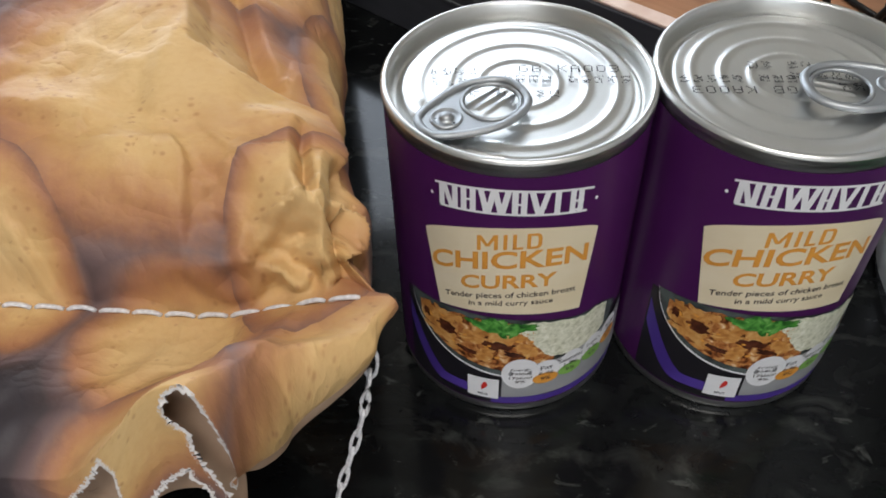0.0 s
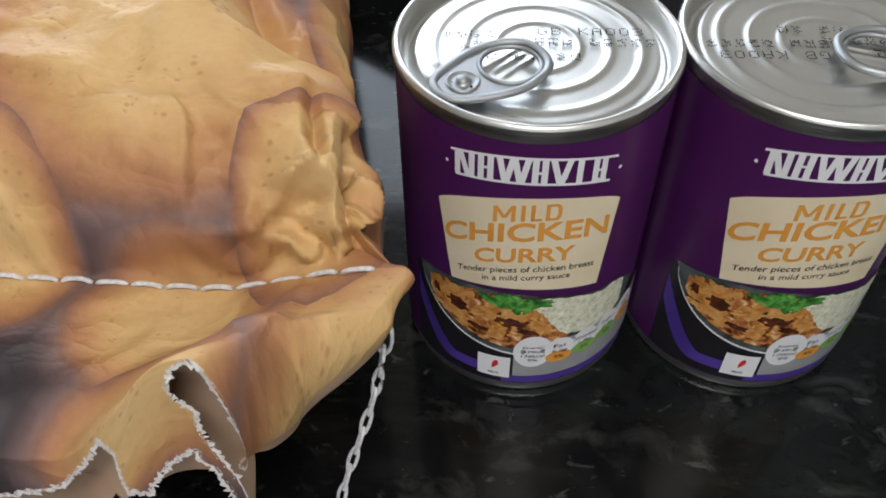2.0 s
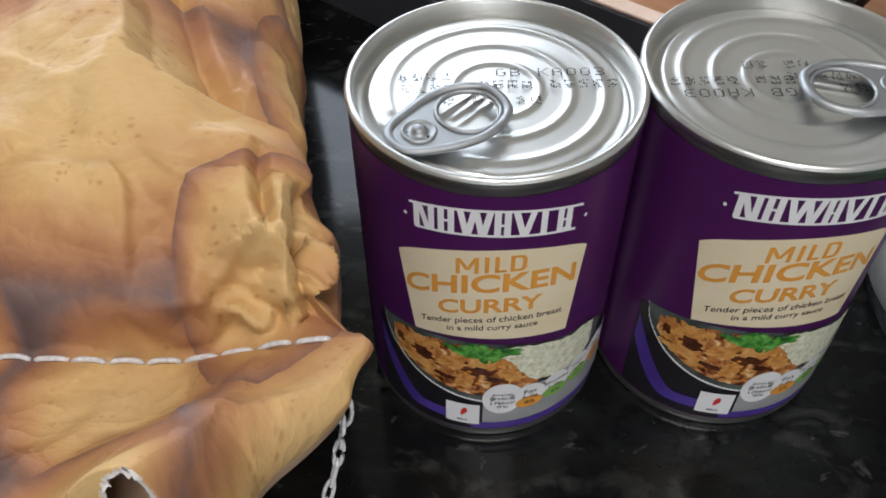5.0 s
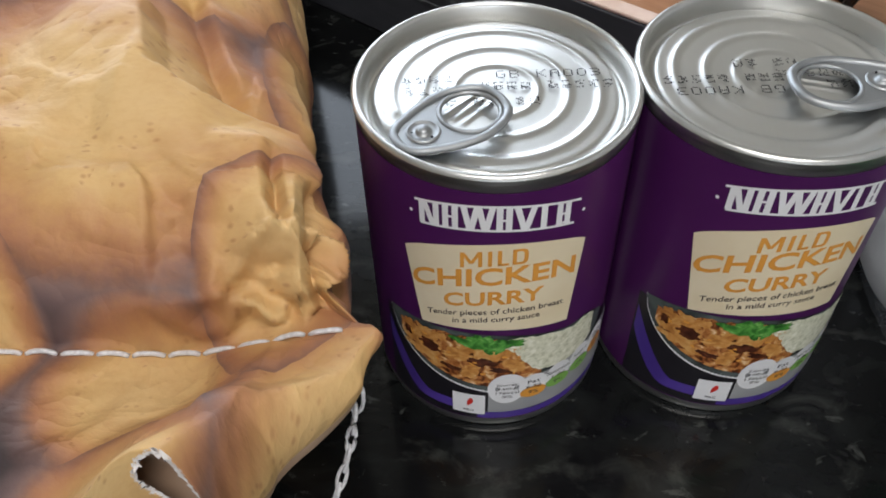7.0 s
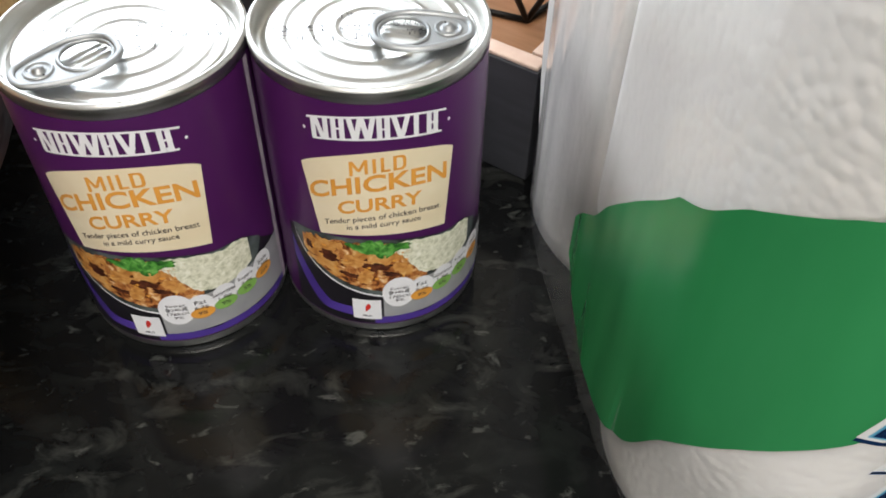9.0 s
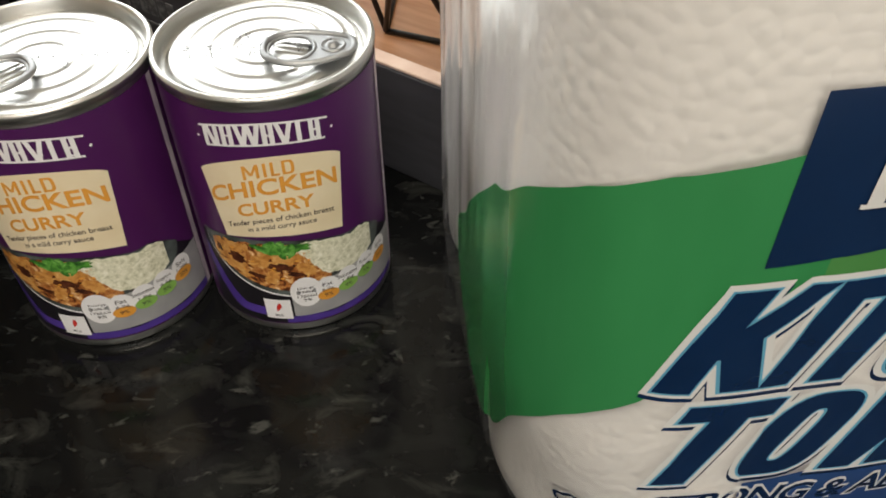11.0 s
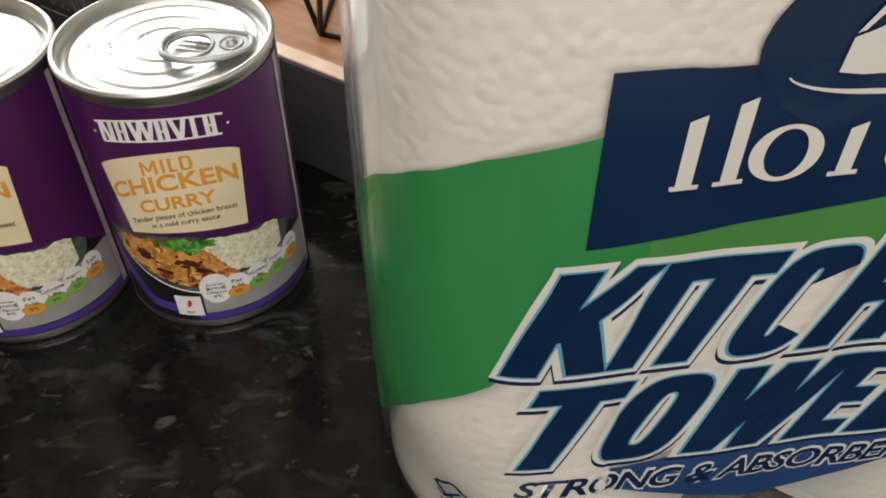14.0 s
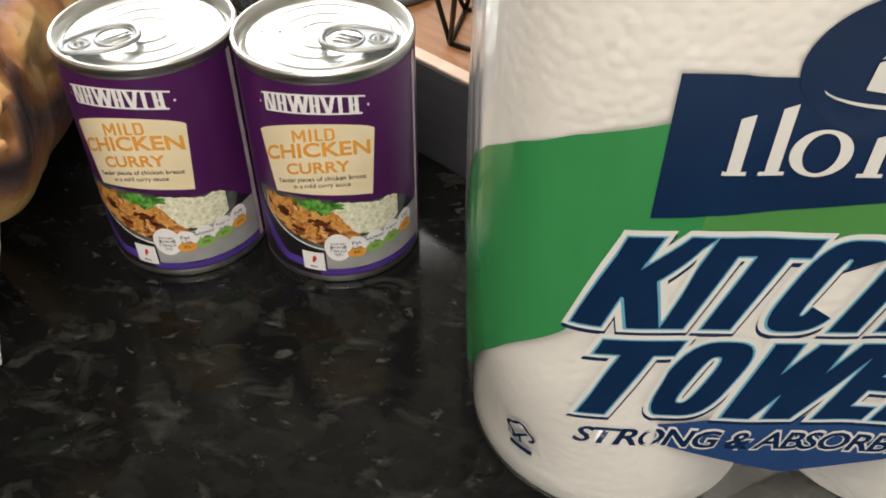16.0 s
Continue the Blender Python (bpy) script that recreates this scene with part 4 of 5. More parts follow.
# geometric wire holder
wv = Vector((0.1051, 0.1789, 0.0))
wc = wv + Vector((0.034, 0.020, 0))
holder = thing("wire_candle_holder", "black geometric wire candle holder on the tray", "candle holder", at=pose(wc.x, wc.y, 0.0100))
rb = (wv - wc).length
a0 = math.atan2(wv.y - wc.y, wv.x - wc.x)
low = [Vector((rb * math.cos(a0 + k * 1.2566), rb * math.sin(a0 + k * 1.2566), 0.0019)) for k in range(5)]
top = [Vector((0.062 * math.cos(a0 + 0.6283 + k * 1.2566), 0.062 * math.sin(a0 + 0.6283 + k * 1.2566), 0.075)) for k in range(5)]
crown = [Vector((0.040 * math.cos(a0 + k * 1.2566), 0.040 * math.sin(a0 + k * 1.2566), 0.120)) for k in range(5)]
for k in range(5):
    for p, q in ((low[k], low[(k + 1) % 5]), (low[k], top[k]), (low[k], top[k - 1]), (top[k], top[(k + 1) % 5]), (top[k], crown[k]), (top[k], crown[(k + 1) % 5]), (crown[k], crown[(k + 1) % 5])):
        part("wire", tube(bmesh.new(), [p, p.lerp(q, 0.5), q], 0.0017, 8), WIRE, holder)

# round stand with a lattice basket
bc = Vector((0.046, 0.262, 0))
stand = thing("wire_basket_stand", "silver lattice wire basket on round dark stand", "basket", at=pose(bc.x, bc.y, 0.0100))
part("round_base", lathe(bmesh.new(), [(0.0001, 0.0), (0.040, 0.0), (0.043, 0.001), (0.044, 0.004), (0.043, 0.007), (0.040, 0.008), (0.020, 0.0085), (0.0001, 0.0085)], 72), GREYDISC, stand, "dark grey round base")
for a in (0.4, 2.5, 4.6):
    part("base_rib", tube(bmesh.new(), [(0.010 * math.cos(a), 0.010 * math.sin(a), 0.0105), (0.038 * math.cos(a), 0.038 * math.sin(a), 0.0100)], 0.003, 8), GLOSSBLACK, stand)
rimz, rimr = 0.075, 0.058
for k in range(18):
    a = k * 2 * math.pi / 18
    for sg in (-1, 1):
        pts = []
        for i in range(9):
            t = i / 8
            r = 0.022 + (rimr - 0.022) * t ** 0.8
            b_ = a + sg * 0.9 * t
            pts.append((r * math.cos(b_) - 0.016, r * math.sin(b_) - 0.006, 0.014 + (rimz - 0.014) * t ** 1.3))
        part("basket_wire", tube(bmesh.new(), pts, 0.0010, 5), SILVERWIRE, stand)
foot = thing("black_dish", "glossy black shallow dish beside the basket", "dish", at=pose(-0.008, 0.238, 0.0101))
part("dish_bowl", lathe(bmesh.new(), [(0.0001, 0.001), (0.013, 0.0), (0.021, 0.005), (0.0245, 0.014), (0.0235, 0.0165), (0.020, 0.0145), (0.014, 0.007), (0.0001, 0.005)], 56), GLOSSBLACK, foot)

# ---------------------------------------------------------------- potato sack
# printed potatoes: middle and half sizes in the paper's own metres, turn, shade
POTATOES = []


def potato_paper():
    m = mat("potato_print_paper", (0.6, 0.4, 0.18), 0.56, bump=0.45, bump_scale=110, dist=0.0012, spec=0.35)
    nt = m.node_tree
    b = nt.nodes["Principled BSDF"]
    uv = nt.nodes.new("ShaderNodeUVMap")
    uv.uv_map = "paper"

    def tex(scale, detail, rough=0.55):
        n = nt.nodes.new("ShaderNodeTexNoise")
        n.inputs["Scale"].default_value, n.inputs["Detail"].default_value, n.inputs["Roughness"].default_value = scale, detail, rough
        nt.links.new(uv.outputs[0], n.inputs["Vector"])
        return n

    def math_node(op, a, c=None, clamp=False):
        q = nt.nodes.new("ShaderNodeMath")
        q.operation, q.use_clamp = op, clamp
        for i, v in enumerate((a, c)):
            if v is None:
                continue
            if isinstance(v, (int, float)):
                q.inputs[i].default_value = v
            else:
                nt.links.new(v, q.inputs[i])
        return q.outputs[0]

    def blend(fac, a, c):
        q = nt.nodes.new("ShaderNodeMix")
        q.data_type = 'RGBA'
        if isinstance(fac, (int, float)):
            q.inputs["Factor"].default_value = fac
        else:
            nt.links.new(fac, q.inputs["Factor"])
        for k, v in (("A", a), ("B", c)):
            if isinstance(v, tuple):
                q.inputs[k].default_value = (*v, 1)
            else:
                nt.links.new(v, q.inputs[k])
        return q.outputs["Result"]

    wob = tex(28, 3)
    big = tex(60, 5, 0.62)
    fine = tex(420, 3)
    w = math_node('MULTIPLY', math_node('SUBTRACT', wob.outputs["Fac"], 0.5), 0.26)
    w = math_node('ADD', w, math_node('MULTIPLY', math_node('SUBTRACT', tex(150, 3).outputs["Fac"], 0.5), 0.05))
    dist = None
    for cx, cy, rx, ry, turn in POTATOES:
        mp = nt.nodes.new("ShaderNodeMapping")
        mp.vector_type = 'TEXTURE'
        mp.inputs["Location"].default_value = (cx, cy, 0)
        mp.inputs["Rotation"].default_value = (0, 0, radians(turn))
        mp.inputs["Scale"].default_value = (rx, ry, 1)
        nt.links.new(uv.outputs[0], mp.inputs[0])
        ln = nt.nodes.new("ShaderNodeVectorMath")
        ln.operation = 'LENGTH'
        nt.links.new(mp.outputs[0], ln.inputs[0])
        d = math_node('ADD', ln.outputs["Value"], w)
        if dist is None:
            dist = d
        else:
            # a later potato lies in front of the earlier ones
            low = math_node('MINIMUM', dist, d)
            dist = math_node('ADD', low, math_node('MULTIPLY', math_node('LESS_THAN', d, 1.02), math_node('SUBTRACT', d, low)))
    r = nt.nodes.new("ShaderNodeValToRGB")
    el = r.color_ramp.elements
    el[0].position, el[0].color = 0.0, (0.65, 0.445, 0.205, 1)
    el[1].position, el[1].color = 1.0, (0.034, 0.027, 0.031, 1)
    for p, c in ((0.38, (0.61, 0.395, 0.165)), (0.50, (0.53, 0.305, 0.120)), (0.58, (0.43, 0.215, 0.098)), (0.64, (0.32, 0.150, 0.085)), (0.69, (0.205, 0.108, 0.080)), (0.735, (0.18, 0.112, 0.100)), (0.79, (0.125, 0.080, 0.077)), (0.88, (0.055, 0.041, 0.043))):
        e = el.new(p)
        e.color = (*c, 1)
    nt.links.new(math_node('MULTIPLY', dist, 0.68), r.inputs[0])
    col = r.outputs[0]
    # blotches and russet freckles of the printed skins
    skin = math_node('MULTIPLY', math_node('SUBTRACT', 1.12, dist, True), 4.0, True)
    fac = math_node('MULTIPLY', math_node('MULTIPLY', math_node('SUBTRACT', big.outputs["Fac"], 0.43, True), 5.0, True), math_node('MULTIPLY', skin, math_node('MULTIPLY', math_node('POWER', dist, 1.6), 0.85, True)))
    col = blend(fac, col, (0.38, 0.165, 0.080))
    spk = nt.nodes.new("ShaderNodeTexVoronoi")
    spk.inputs["Scale"].default_value = 380
    nt.links.new(uv.outputs[0], spk.inputs["Vector"])
    mr = nt.nodes.new("ShaderNodeMapRange")
    mr.inputs[1].default_value, mr.inputs[2].default_value, mr.inputs[3].default_value, mr.inputs[4].default_value = 0.10, 0.34, 0.55, 0.0
    nt.links.new(spk.outputs["Distance"], mr.inputs[0])
    gate = math_node('GREATER_THAN', tex(75, 2).outputs["Fac"], 0.53)
    col = blend(math_node('MULTIPLY', math_node('MULTIPLY', mr.outputs[0], gate), skin), col, (0.33, 0.15, 0.06))
    col = blend(math_node('MULTIPLY', math_node('MULTIPLY', math_node('SUBTRACT', fine.outputs["Fac"], 0.45, True), 0.9, True), skin), col, (0.50, 0.27, 0.09))
    nt.links.new(col, b.inputs["Base Color"])
    # fine creases: ridged relief at two sizes
    ridge = None
    for scale, amount in ((26, 1.0), (62, 0.45)):
        n = tex(scale, 2)
        q = math_node('MULTIPLY', math_node('ABSOLUTE', math_node('SUBTRACT', n.outputs["Fac"], 0.5)), amount)
        ridge = q if ridge is None else math_node('ADD', ridge, q)
    ridge = math_node('ADD', ridge, math_node('MULTIPLY', tex(700, 2).outputs["Fac"], 0.02))
    bu = nt.nodes["Bump"]
    bu.inputs["Strength"].default_value, bu.inputs["Distance"].default_value = 0.55, 0.010
    nt.links.new(ridge, bu.inputs["Height"])
    return m


POTATOES = [(-0.160, 0.070, 0.034, 0.040, 30), (-0.165, -0.010, 0.028, 0.032, 0), (-0.045, 0.180, 0.030, 0.036, 0), (-0.150, 0.150, 0.036, 0.032, 20), (-0.225, 0.100, 0.040, 0.044, 0), (-0.100, 0.230, 0.040, 0.036, 40),
            (-0.225, 0.000, 0.034, 0.040, 10), (0.020, 0.100, 0.040, 0.050, 0), (0.020, 0.210, 0.040, 0.045, 0), (-0.090, 0.150, 0.034, 0.030, 30), (-0.150, -0.050, 0.026, 0.034, 0),
            (-0.0900, 0.072, 0.0430, 0.0560, 20), (-0.0480, 0.116, 0.0190, 0.0360, 14), (-0.030, 0.010, 0.028, 0.030, 0), (-0.0770, -0.014, 0.0240, 0.0285, 0), (-0.072, -0.061, 0.025, 0.028, 20), (-0.0220, -0.036, 0.0290, 0.044, 14), (-0.1200, 0.012, 0.017, 0.030, 8),
            (-0.0470, 0.026, 0.0180, 0.0400, -4)]
PAPER = potato_paper()
SEAM_Y = -0.0715


def lerp_table(tab, v):
    for (a, fa), (b_, fb) in zip(tab, tab[1:]):
        if v <= b_:
            k = max(0.0, (v - a) / (b_ - a))
            k = k * k * (3 - 2 * k) * 0.5 + k * 0.5
            return fa + (fb - fa) * k
    return tab[-1][1]


XR = ((0, -0.0262), (0.0065, -0.0322), (0.0130, -0.0350), (0.0175, -0.0322), (0.0225, -0.0328), (0.0315, -0.0400), (0.0375, -0.0425), (0.0545, -0.0475), (0.0775, -0.0550), (0.10, -0.0572), (0.13, -0.0625), (0.20, -0.078), (0.35, -0.11), (0.50, -0.16))


def seam_z(x):
    return 0.0872 + 0.0115 * sstep(-0.075, -0.026, x)


def fold(u, v, line, near, far, height):
    """A sharp crease along a broken line on the sheet, falling off straight over near (one side) and far (the other)."""
    best, side = 9.0, 1.0
    for (ax, ay), (bx, by) in zip(line, line[1:]):
        dx, dy = bx - ax, by - ay
        q = dx * dx + dy * dy
        f = ((u - ax) * dx + (v - ay) * dy) / q
        g = min(1.0, max(0.0, f))
        r = math.hypot(u - ax - g * dx, v - ay - g * dy)
        if r < best:
            best, side = r, ((u - ax) * dy - (v - ay) * dx)
    w = far if side > 0 else near
    return height * max(0.0, 1 - best / w)


class Facets:
    """Creased paper: flat patches that meet in sharp valleys and ridges."""

    def __init__(self, seed, u0, u1, v0, v1, count, tilt):
        r = random.Random(seed)
        self.rows = [(r.uniform(u0, u1), r.uniform(v0, v1), r.uniform(-tilt, tilt), r.uniform(-tilt, tilt)) for _ in range(count)]

    def at(self, u, v):
        """The patch of the nearest centre, blended where two of them meet."""
        near = sorted([((u - cu) ** 2 + (v - cv) ** 2, tu * (u - cu) + tv * (v - cv)) for cu, cv, tu, tv in self.rows])[:3]
        w = [1 / (q + 1e-7) ** 2.5 for q, h in near]
        return sum(k * h for k, (q, h) in zip(w, near)) / sum(w)


WIDE = Facets(4, -0.22, -0.01, 0.0, 0.20, 80, 0.22)
FINE = Facets(9, -0.085, -0.015, 0.0, 0.070, 70, 0.45)
FLAPF = Facets(21, -0.16, 0.03, -0.08, 0.0, 60, 0.16)

# folds of the sheet: line (across, along), widths to its two sides, height
FOLDS = [
    # edge of the top face, and the gusset's groove behind it
    (((-0.0934, 0.1137), (-0.0846, 0.0860), (-0.0729, 0.0803), (-0.0681, 0.0832), (-0.0612, 0.0878), (-0.0562, 0.0803), (-0.0511, 0.0708)), 0.0050, 0.024, 0.0060),
    (((-0.0860, 0.1330), (-0.0831, 0.1217), (-0.0750, 0.1055), (-0.0653, 0.0905), (-0.0560, 0.0900)), 0.0030, 0.011, -0.0065),
    (((-0.0520, 0.1000), (-0.0600, 0.1250)), 0.008, 0.008, 0.0030),
    # narrow upright pleats beside the small potato
    (((-0.0585, 0.0640), (-0.0535, 0.0480), (-0.0500, 0.0340), (-0.0475, 0.0315)), 0.0030, 0.010, 0.0022),
    (((-0.0550, 0.0600), (-0.0500, 0.0430), (-0.0472, 0.0325)), 0.0014, 0.0030, -0.0034),
    (((-0.0490, 0.0520), (-0.0455, 0.0345)), 0.0028, 0.0032, 0.0022),
    (((-0.0450, 0.0560), (-0.0425, 0.0440), (-0.0410, 0.0365)), 0.0100, 0.0026, -0.0050),
    # the gathered corner: pleats from the upper edge down to the stitches
    (((-0.0500, 0.0300), (-0.0470, 0.0318), (-0.0446, 0.0318), (-0.0413, 0.0338), (-0.0370, 0.0352)), 0.0016, 0.0080, 0.0034),
    (((-0.0452, 0.0320), (-0.0440, 0.0255), (-0.0432, 0.0155)), 0.0032, 0.0070, 0.0040),
    (((-0.0435, 0.0325), (-0.0395, 0.0290)), 0.0022, 0.0040, -0.0028),
    (((-0.0400, 0.0290), (-0.0395, 0.0190), (-0.0385, 0.0060)), 0.0055, 0.0050, -0.0036),
    (((-0.0330, 0.0340), (-0.0318, 0.0315), (-0.0369, 0.0200)), 0.0014, 0.0070, 0.0036),
    (((-0.0310, 0.0260), (-0.0360, 0.0172)), 0.0030, 0.0012, -0.0034),
    (((-0.0369, 0.0168), (-0.0335, 0.0110), (-0.0300, 0.0060)), 0.0042, 0.0040, 0.0030),
    (((-0.0424, 0.0155), (-0.0397, 0.0092), (-0.0425, 0.0050)), 0.0026, 0.0040, 0.0032),
    (((-0.0437, 0.0152), (-0.0440, 0.0048)), 0.0020, 0.0045, -0.0034),
    (((-0.0560, 0.0135), (-0.0521, 0.0118), (-0.0488, 0.0092), (-0.0462, 0.0092), (-0.0450, 0.0045)), 0.0014, 0.0070, 0.0034),
    (((-0.0466, 0.0220), (-0.0480, 0.0125)), 0.0034, 0.0040, -0.0030),
    (((-0.0570, 0.0175), (-0.0540, 0.0225), (-0.0500, 0.0305)), 0.0075, 0.0022, 0.0026),
    (((-0.0575, 0.0170), (-0.0520, 0.0170)), 0.0030, 0.0050, -0.0018),
    # shallow creases of the face and along the stitches
    (((-0.0770, 0.0420), (-0.0750, 0.0368), (-0.0747, 0.0222)), 0.0016, 0.0090, 0.0020),
    (((-0.0700, 0.0500), (-0.0640, 0.0420)), 0.008, 0.0016, 0.0014),
    (((-0.1000, 0.0060), (-0.0942, 0.0080), (-0.0771, 0.0118), (-0.0617, 0.0138)), 0.0100, 0.0040, 0.0030),
    (((-0.0730, 0.0100), (-0.0660, 0.0070), (-0.0590, 0.0080)), 0.0050, 0.0025, 0.0020),
    (((-0.1160, 0.0180), (-0.1129, 0.0100), (-0.1104, 0.0030)), 0.0020, 0.0060, 0.0022),
    (((-0.1250, 0.0620), (-0.1050, 0.0500), (-0.0900, 0.0520)), 0.014, 0.006, 0.0016),
    (((-0.0880, 0.0900), (-0.0860, 0.0640)), 0.010, 0.004, 0.0018),
]


# the gathered corner lies, on the whole, no higher than the smooth sack
FOLD_MEAN = sum(fold(-0.050 + 0.001 * i, 0.005 + 0.0014 * j, *q) for q in FOLDS for i in range(20) for j in range(20)) / 400 + 0.0022


def body_point(k, d):
    """k: 0 is the far left of the top, 1 the line over the right flank's shoulder, up to 2 under the sack. d: metres behind the seam."""
    y = SEAM_Y + d
    xr = lerp_table(XR, d)
    w = 0.014 + 0.046 * sstep(0.0, 0.06, d)
    zt = 0.090 + 0.037 * (1 - math.exp(-d / 0.0108)) + 0.020 * sstep(0.03, 0.17, d) - 0.05 * sstep(0.38, 0.56, d)
    zm = 0.091 + 0.005 * sstep(0, 0.02, d) - 0.014 * sstep(0.03, 0.12, d)
    zb = 0.086 * (1 - sstep(0.0, 0.055, d)) + 0.0015
    if k <= 1:
        x = -0.40 + (xr - w + 0.40) * k
        z = zt + 0.008 * sstep(0.03, 0.1, d) * noise.noise((x * 14, y * 14, 1.0)) + 0.004 * sstep(0.01, 0.05, d) * noise.noise((x * 30, y * 30, 4.0))
        z -= 0.03 * (1 - sstep(0.0, 0.25, k))
    else:
        f = (k - 1) * radians(172)
        c, s = math.sin(f), math.cos(f)
        x = xr - w + w * (abs(c) ** 0.85)
        if f > math.pi / 2:
            x -= 0.020 * sstep(0.02, 0.06, d) * (1 - abs(c))
        h = (zt - zm) if s > 0 else (zm - zb)
        z = zm + h * (1 if s > 0 else -1) * abs(s) ** 0.9
        if s > 0:
            z += (0.008 * sstep(0.03, 0.1, d) * noise.noise((x * 14, y * 14, 1.0)) + 0.004 * sstep(0.01, 0.05, d) * noise.noise((x * 30, y * 30, 4.0))) * s
    return Vector((x, y, z))


def sheet_height(u, v):
    """How far the creased paper stands off the smooth sack."""
    h = 0.0
    if -0.24 < u < 0.0 and v < 0.22:
        h = 0.8 * WIDE.at(u, v)
        c = math.exp(-(((u + 0.042) / 0.028) ** 4 + ((v - 0.022) / 0.030) ** 4))
        if c > 0.02:
            h += c * FINE.at(u, v)
        g = sum(fold(u, v, *q) for q in FOLDS)
        h += g * (1 + 0.45 * c) - 1.3 * FOLD_MEAN * c
        h = min(h, 0.0012 + 0.22 * v)
    return h


def creased(k, d, u, v):
    p = body_point(k, d)
    face = math.exp(-d / 0.014)
    n = Vector((0.25 + 0.5 * sstep(1.1, 1.5, k), -0.9 * face, 1.0 - 0.6 * face - 0.5 * sstep(1.1, 1.5, k))).normalized()
    h = sheet_height(u, v) * sstep(0.001, 0.007, v) * (1 - sstep(1.6, 1.8, k))
    p += n * (h + 0.0003 * noise.noise((p.x * 170, p.y * 170, p.z * 120)) * sstep(0.0, 0.008, d))
    pin = sstep(0.0, 0.004, d)
    p.z = max(seam_z(p.x) * (1 - pin) + p.z * pin, 0.0008)
    return p


def grid_mesh(pts, uvs, keep=None):
    """pts and uvs: rows of places; keep(i, j): which faces stay."""
    bm = bmesh.new()
    lay = bm.loops.layers.uv.new("paper")
    vs = [[bm.verts.new(p) for p in row] for row in pts]
    for i in range(len(vs) - 1):
        for j in range(len(vs[0]) - 1):
            if keep and not keep(i, j):
                continue
            f = bm.faces.new((vs[i][j], vs[i + 1][j], vs[i + 1][j + 1], vs[i][j + 1]))
            for lp, (a, b_) in zip(f.loops, ((i, j), (i + 1, j), (i + 1, j + 1), (i, j + 1))):
                lp[lay].uv = uvs[a][b_]
    for v in [v for v in bm.verts if not v.link_faces]:
        bm.verts.remove(v)
    return bm


sack = thing("potato_sack", "full paper potato sack with potato print and torn mouth", "sack", at=Matrix.Identity(4))
ks = [0.62 * i / 20 for i in range(20)] + [0.62 + 0.38 * i / 130 for i in range(130)] + [1 + 0.72 * i / 150 for i in range(150)] + [1.72 + 0.28 * i / 16 for i in range(17)]
ds = [0.05 * (i / 90) ** 1.15 for i in range(91)] + [0.05 + 0.13 * i / 80 for i in range(1, 81)] + [0.18 + 0.36 * i / 20 for i in range(1, 21)]
pts, uvs = [], []
smooth_pts = [[body_point(k, d) for d in ds] for k in ks]
for k in ks:
    row = [body_point(min(k, 1.0), d) for d in ds]
    arc, ur = 0.0, []
    for i, p in enumerate(row):
        if i:
            arc += (p - row[i - 1]).length * 0.93
        ur.append((p.x, arc))
    uvs.append(ur)
# the paper's width runs on round the flank
for j in range(len(ds)):
    for i in range(1, len(ks)):
        if ks[i] > 1:
            uvs[i][j] = (uvs[i - 1][j][0] + (smooth_pts[i][j] - smooth_pts[i - 1][j]).length * 0.8, uvs[i][j][1])
for i, k in enumerate(ks):
    pts.append([creased(k, d, *uvs[i][j]) for j, d in enumerate(ds)])
bm = grid_mesh(pts, uvs)
for e in bm.edges:
    if e.is_manifold and e.calc_face_angle() > 0.34:
        e.smooth = False
body = part("sack_body", bm, PAPER, sack, "paper printed with brown potatoes, crumpled")

# the flap beyond the stitching, rolled over on one side
FLAP_FOLDS = [(((-0.0610, -0.0725), (-0.0560, -0.0960)), 0.010, 0.003, 0.0016), (((-0.0480, -0.0725), (-0.0485, -0.0940)), 0.003, 0.012, 0.0018)]
RIDGE_X = ((0, -0.0262), (0.27, -0.0305), (0.6, -0.0495), (1.0, -0.0555), (1.7, -0.0600))
RIDGE_Z = ((0, 0.0987), (0.27, 0.1015), (0.6, 0.1090), (1.0, 0.1225), (1.7, 0.1225))


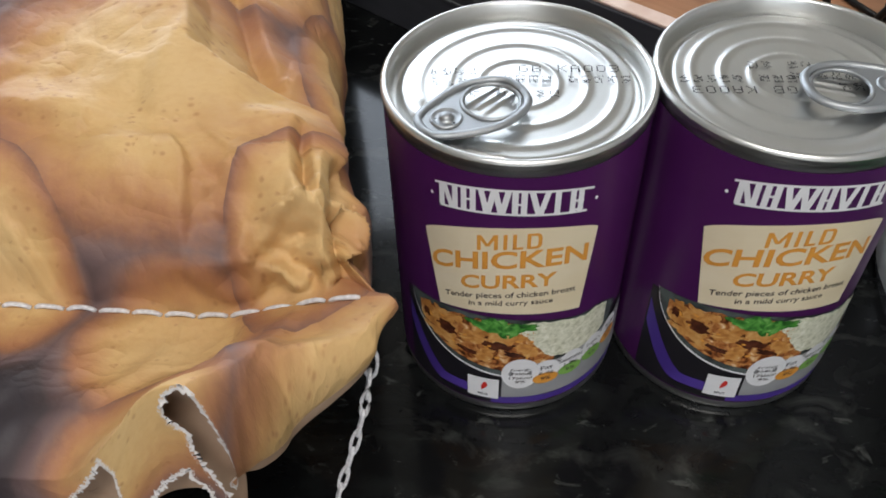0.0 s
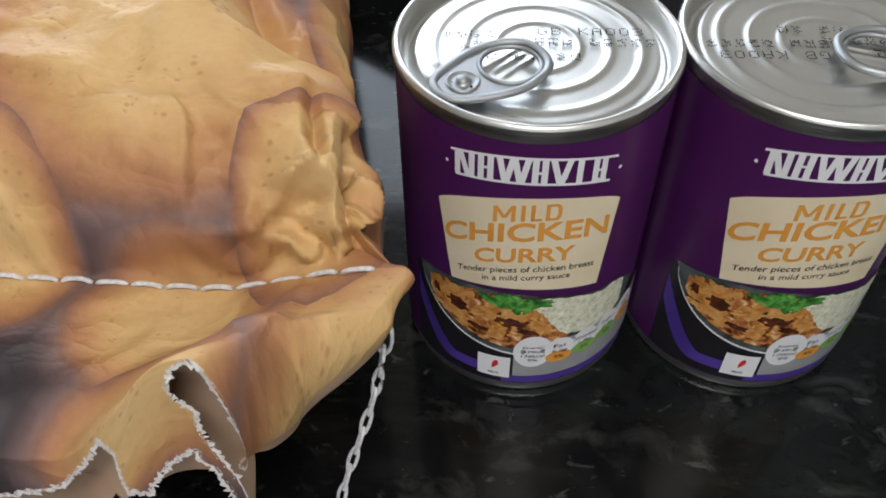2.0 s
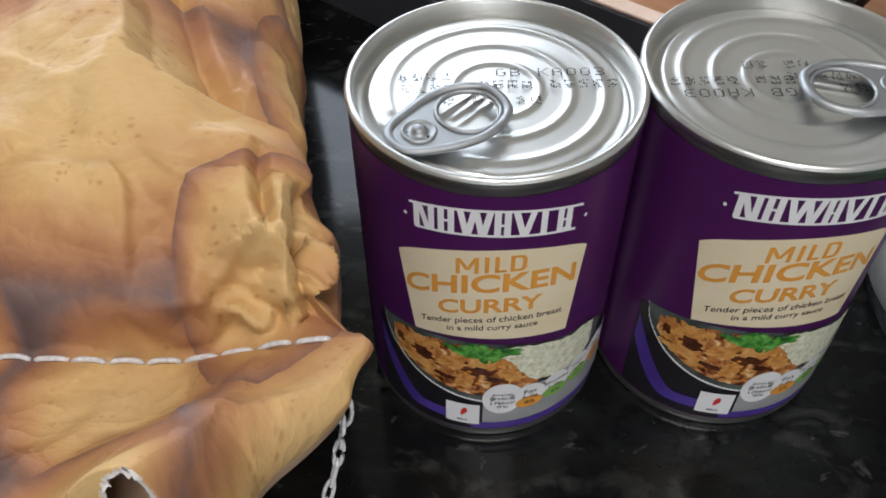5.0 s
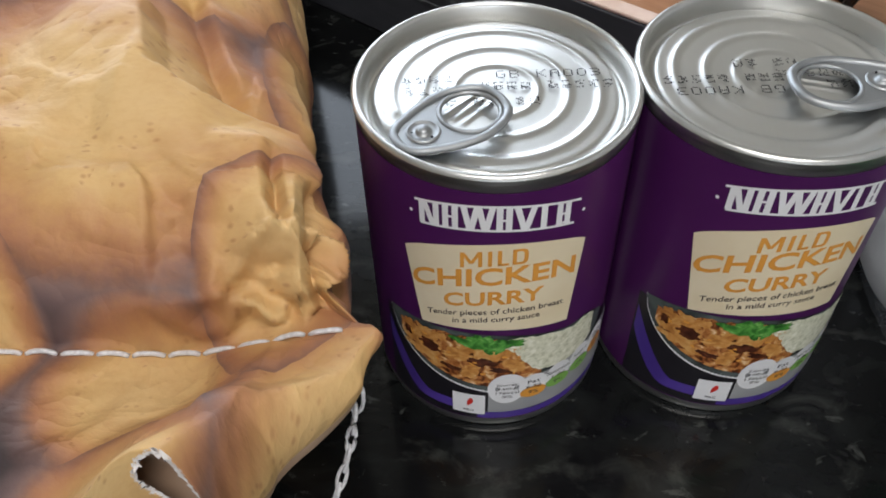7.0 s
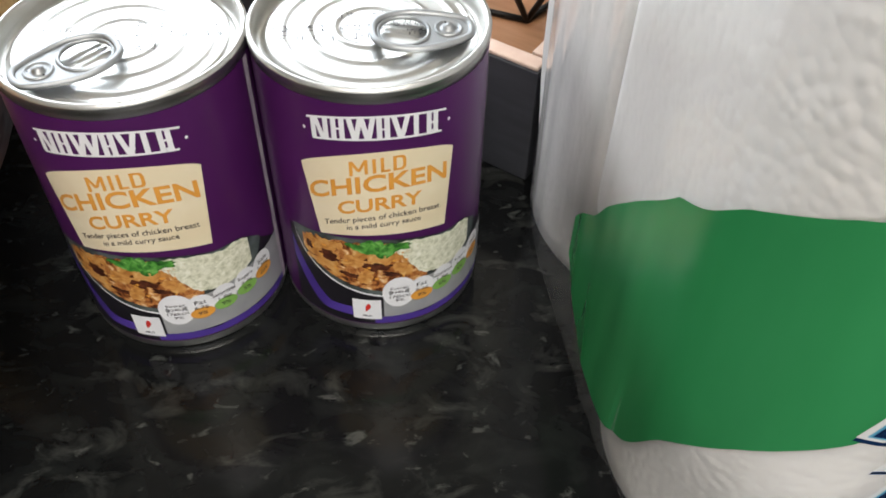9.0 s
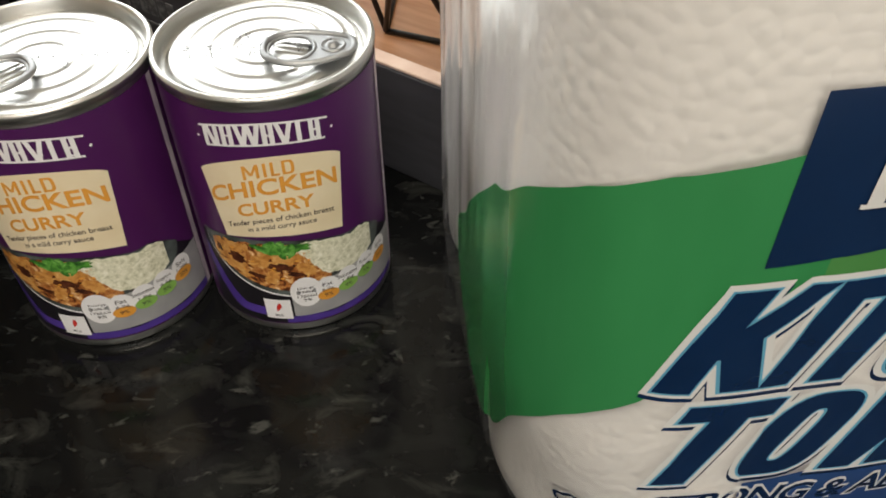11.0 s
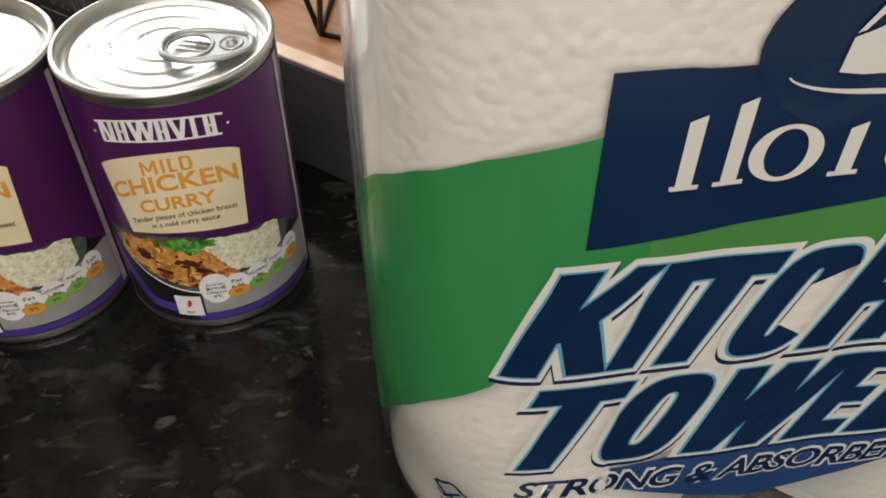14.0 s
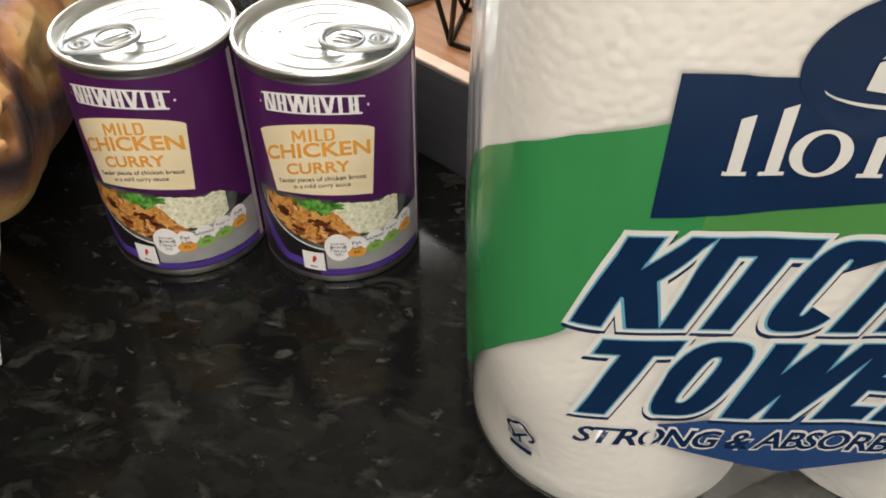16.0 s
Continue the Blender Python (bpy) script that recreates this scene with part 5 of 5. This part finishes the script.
def flap_point(c, t):
    """c: up to 0 left of the ridge (metres), from 0 to 1 round the rolled side. t: 0 at the seam, 1 at the crest, on down to the torn edge."""
    rx, rz = lerp_table(RIDGE_X, t), lerp_table(RIDGE_Z, t)
    y = SEAM_Y - 0.0430 * min(t, 1.0) - 0.007 * max(0.0, t - 1)
    if c <= 0:
        x = rx + c
        zl = seam_z(x) - 0.004 * min(t, 1) + 0.003 * math.sin(min(t, 1) * math.pi)
        z = rz - (rz - zl) * max(sstep(0.0, 0.040, -c), 1 - sstep(0.0, 0.12, t)) - 0.05 * sstep(0.06, 0.30, -c) * min(t, 1)
        z -= 0.046 * max(0.0, t - 1) * (1 - 0.25 * sstep(0.0, 0.03, -c))
    else:
        f = c * radians(160)
        rho = 0.0020 + 0.0050 * sstep(0.10, 0.6, t)
        x = rx + 0.83 * rho * math.sin(f)
        y -= 0.50 * rho * math.sin(f) * (1 - sstep(0.9, 1.4, t))
        z = rz - (rho * 1.15 + 0.0085 * sstep(0.10, 0.9, t)) * (1 - math.cos(f)) - 0.046 * max(0.0, t - 1)
    e = min(1.0, t * 6)
    u = c if c < 0 else c * 0.02
    z += e * ((0.8 * FLAPF.at(u, -t * 0.045) if c > -0.16 else 0.0) + 0.0004 * noise.noise((x * 150, y * 150, z * 80)))
    for line, near, far, height in FLAP_FOLDS:
        z += e * fold(x, y, line, near, far, height)
    return Vector((x, y, z))


TEAR = ((0, 1.50), (0.008, 1.62), (0.012, 1.70), (0.017, 1.62), (0.021, 1.25), (0.025, 1.05), (0.032, 1.12), (0.043, 1.30), (0.06, 1.45), (0.40, 1.50))


def torn_t(c):
    if c > 0:
        return 1.54 + 0.3 * c + 0.05 * noise.noise((c * 9, 3.0, 0))
    x = -c
    return lerp_table(TEAR, x) + 0.04 * noise.noise((x * 260, 3.0, 0)) + 0.05 * (abs((x * 420) % 1 - 0.5) - 0.25)


def in_hole(x, t):
    """A comma-shaped tear over the crest of the rolled side."""
    w = 1 + 0.12 * noise.noise((x * 900, t * 40, 0))
    a = ((x + 0.0555) / 0.0060) ** 2 + ((t - 1.15) / 0.150) ** 2
    b_ = ((x + 0.0530 + 0.004 * (t - 1.3)) / 0.0046) ** 2 + ((t - 1.30) / 0.20) ** 2
    return min(a, b_) < w


cs = [-0.34 + 0.22 * i / 24 for i in range(24)] + [-0.12 + 0.12 * i / 230 for i in range(231)] + [i / 44 for i in range(1, 45)]
ts = [1.75 * i / 200 for i in range(201)]
pts = [[flap_point(c, t) for t in ts] for c in cs]
uvs = []
for i, c in enumerate(cs):
    arc, ur = 0.0, []
    for j in range(len(ts)):
        if j:
            arc -= (pts[i][j] - pts[i][j - 1]).length
        ur.append((pts[i][j].x if c <= 0 else lerp_table(RIDGE_X, ts[j]) + c * 0.02, arc))
    uvs.append(ur)


def stays(i, j):
    c, t = cs[i], ts[j]
    return t < torn_t(c) and not (t > 0.9 and in_hole(pts[i][j].x, t))


bm = grid_mesh(pts, uvs, stays)
# ragged white fibres along the tear
rim = bmesh.new()
rnd = random.Random(3)
out_of = {}
torn = []
for e in bm.edges:
    if e.is_boundary:
        a, b_ = e.verts
        if (a.co.y < SEAM_Y - 0.030 or a.co.z < 0.075) and -0.25 < a.co.x < -0.0485:
            torn.append(e)
            mid = (a.co + b_.co) / 2
            o = mid - e.link_faces[0].calc_center_median()
            for v in (a, b_):
                out_of[v] = out_of.get(v, Vector()) + o.normalized()
made = {}
for v, o in out_of.items():
    up = v.normal * 0.0004
    ln = 0.0004 + 0.0010 * rnd.random()
    made[v] = (rim.verts.new(v.co + up - o.normalized() * 0.0005), rim.verts.new(v.co + up * (0.5 + 2 * rnd.random()) + o.normalized() * ln))
for e in torn:
    a, b_ = made[e.verts[0]], made[e.verts[1]]
    rim.faces.new((a[0], b_[0], b_[1], a[1]))
flap = part("sack_flap", bm, PAPER, sack, "printed paper flap beyond the stitching")
part("torn_edge", rim, TORNWHITE, flap, "ragged white torn paper edge")
# inner ply, plain kraft, seen through the tear
pts = [[flap_point(c, t) + Vector((-0.0012, 0.0060 * sstep(0.8, 1.2, t), -0.0016 - 0.0030 * sstep(0.0, 0.6, t))) for t in ts] for c in cs]
inner = part("inner_ply", grid_mesh(pts, [[(p.x, p.y) for p in r] for r in pts], lambda i, j: ts[j] < torn_t(cs[i]) + 0.36 + 0.25 * sstep(0.005, 0.02, -cs[i]) + 0.06 * noise.noise((cs[i] * 120, 7.0, 0)) and cs[i] <= 0.75), KRAFT, sack, "plain brown inner paper ply")

# stitching: a row of white thread stitches along the seam
for i in range(36):
    x = -0.0335 - i * 0.0083
    p0, p1 = Vector((x, SEAM_Y - 0.0004, 0)), Vector((x - 0.0071, SEAM_Y - 0.0004, 0))
    zs = [seam_z(q) for q in (p0.x, p1.x)]
    p = [p0.lerp(p1, f) + Vector((0, 0.0006 * noise.noise((x * 90 + f, 0, 0)), zs[0] + (zs[1] - zs[0]) * f + 0.0009 - 0.0010 * (2 * f - 1) ** 4)) for f in (0, 0.12, 0.3, 0.5, 0.7, 0.88, 1)]
    part("stitch", tube(bmesh.new(), p, 0.00062, 7), THREAD, sack)

# tail of chain-stitched thread hanging from the seam's end
for i in range(13):
    f0, f1 = i / 13, (i + 1.3) / 13

    def tail(f):
        return Vector((-0.0300 - 0.0195 * f + 0.0010 * math.sin(f * 7), -0.0800 - 0.0180 * f + 0.0010 * math.sin(f * 5), 0.0900 - 0.0885 * f ** 0.96))
    a, b_ = tail(f0), tail(min(f1, 1.0))
    ax = (b_ - a)
    sd = Vector((math.cos(0.5 + 0.9 * (i % 2)), -math.sin(0.5 + 0.9 * (i % 2)), 0.15)).normalized()
    loop = []
    for k in range(16):
        g_ = 2 * math.pi * k / 16
        loop.append(a + ax * (0.5 - 0.5 * math.cos(g_)) + sd * 0.00115 * math.sin(g_) * (1.0 if i > 1 else 1.7))
    part("thread_link", tube(bmesh.new(), loop, 0.00050, 6, True), THREAD, sack)
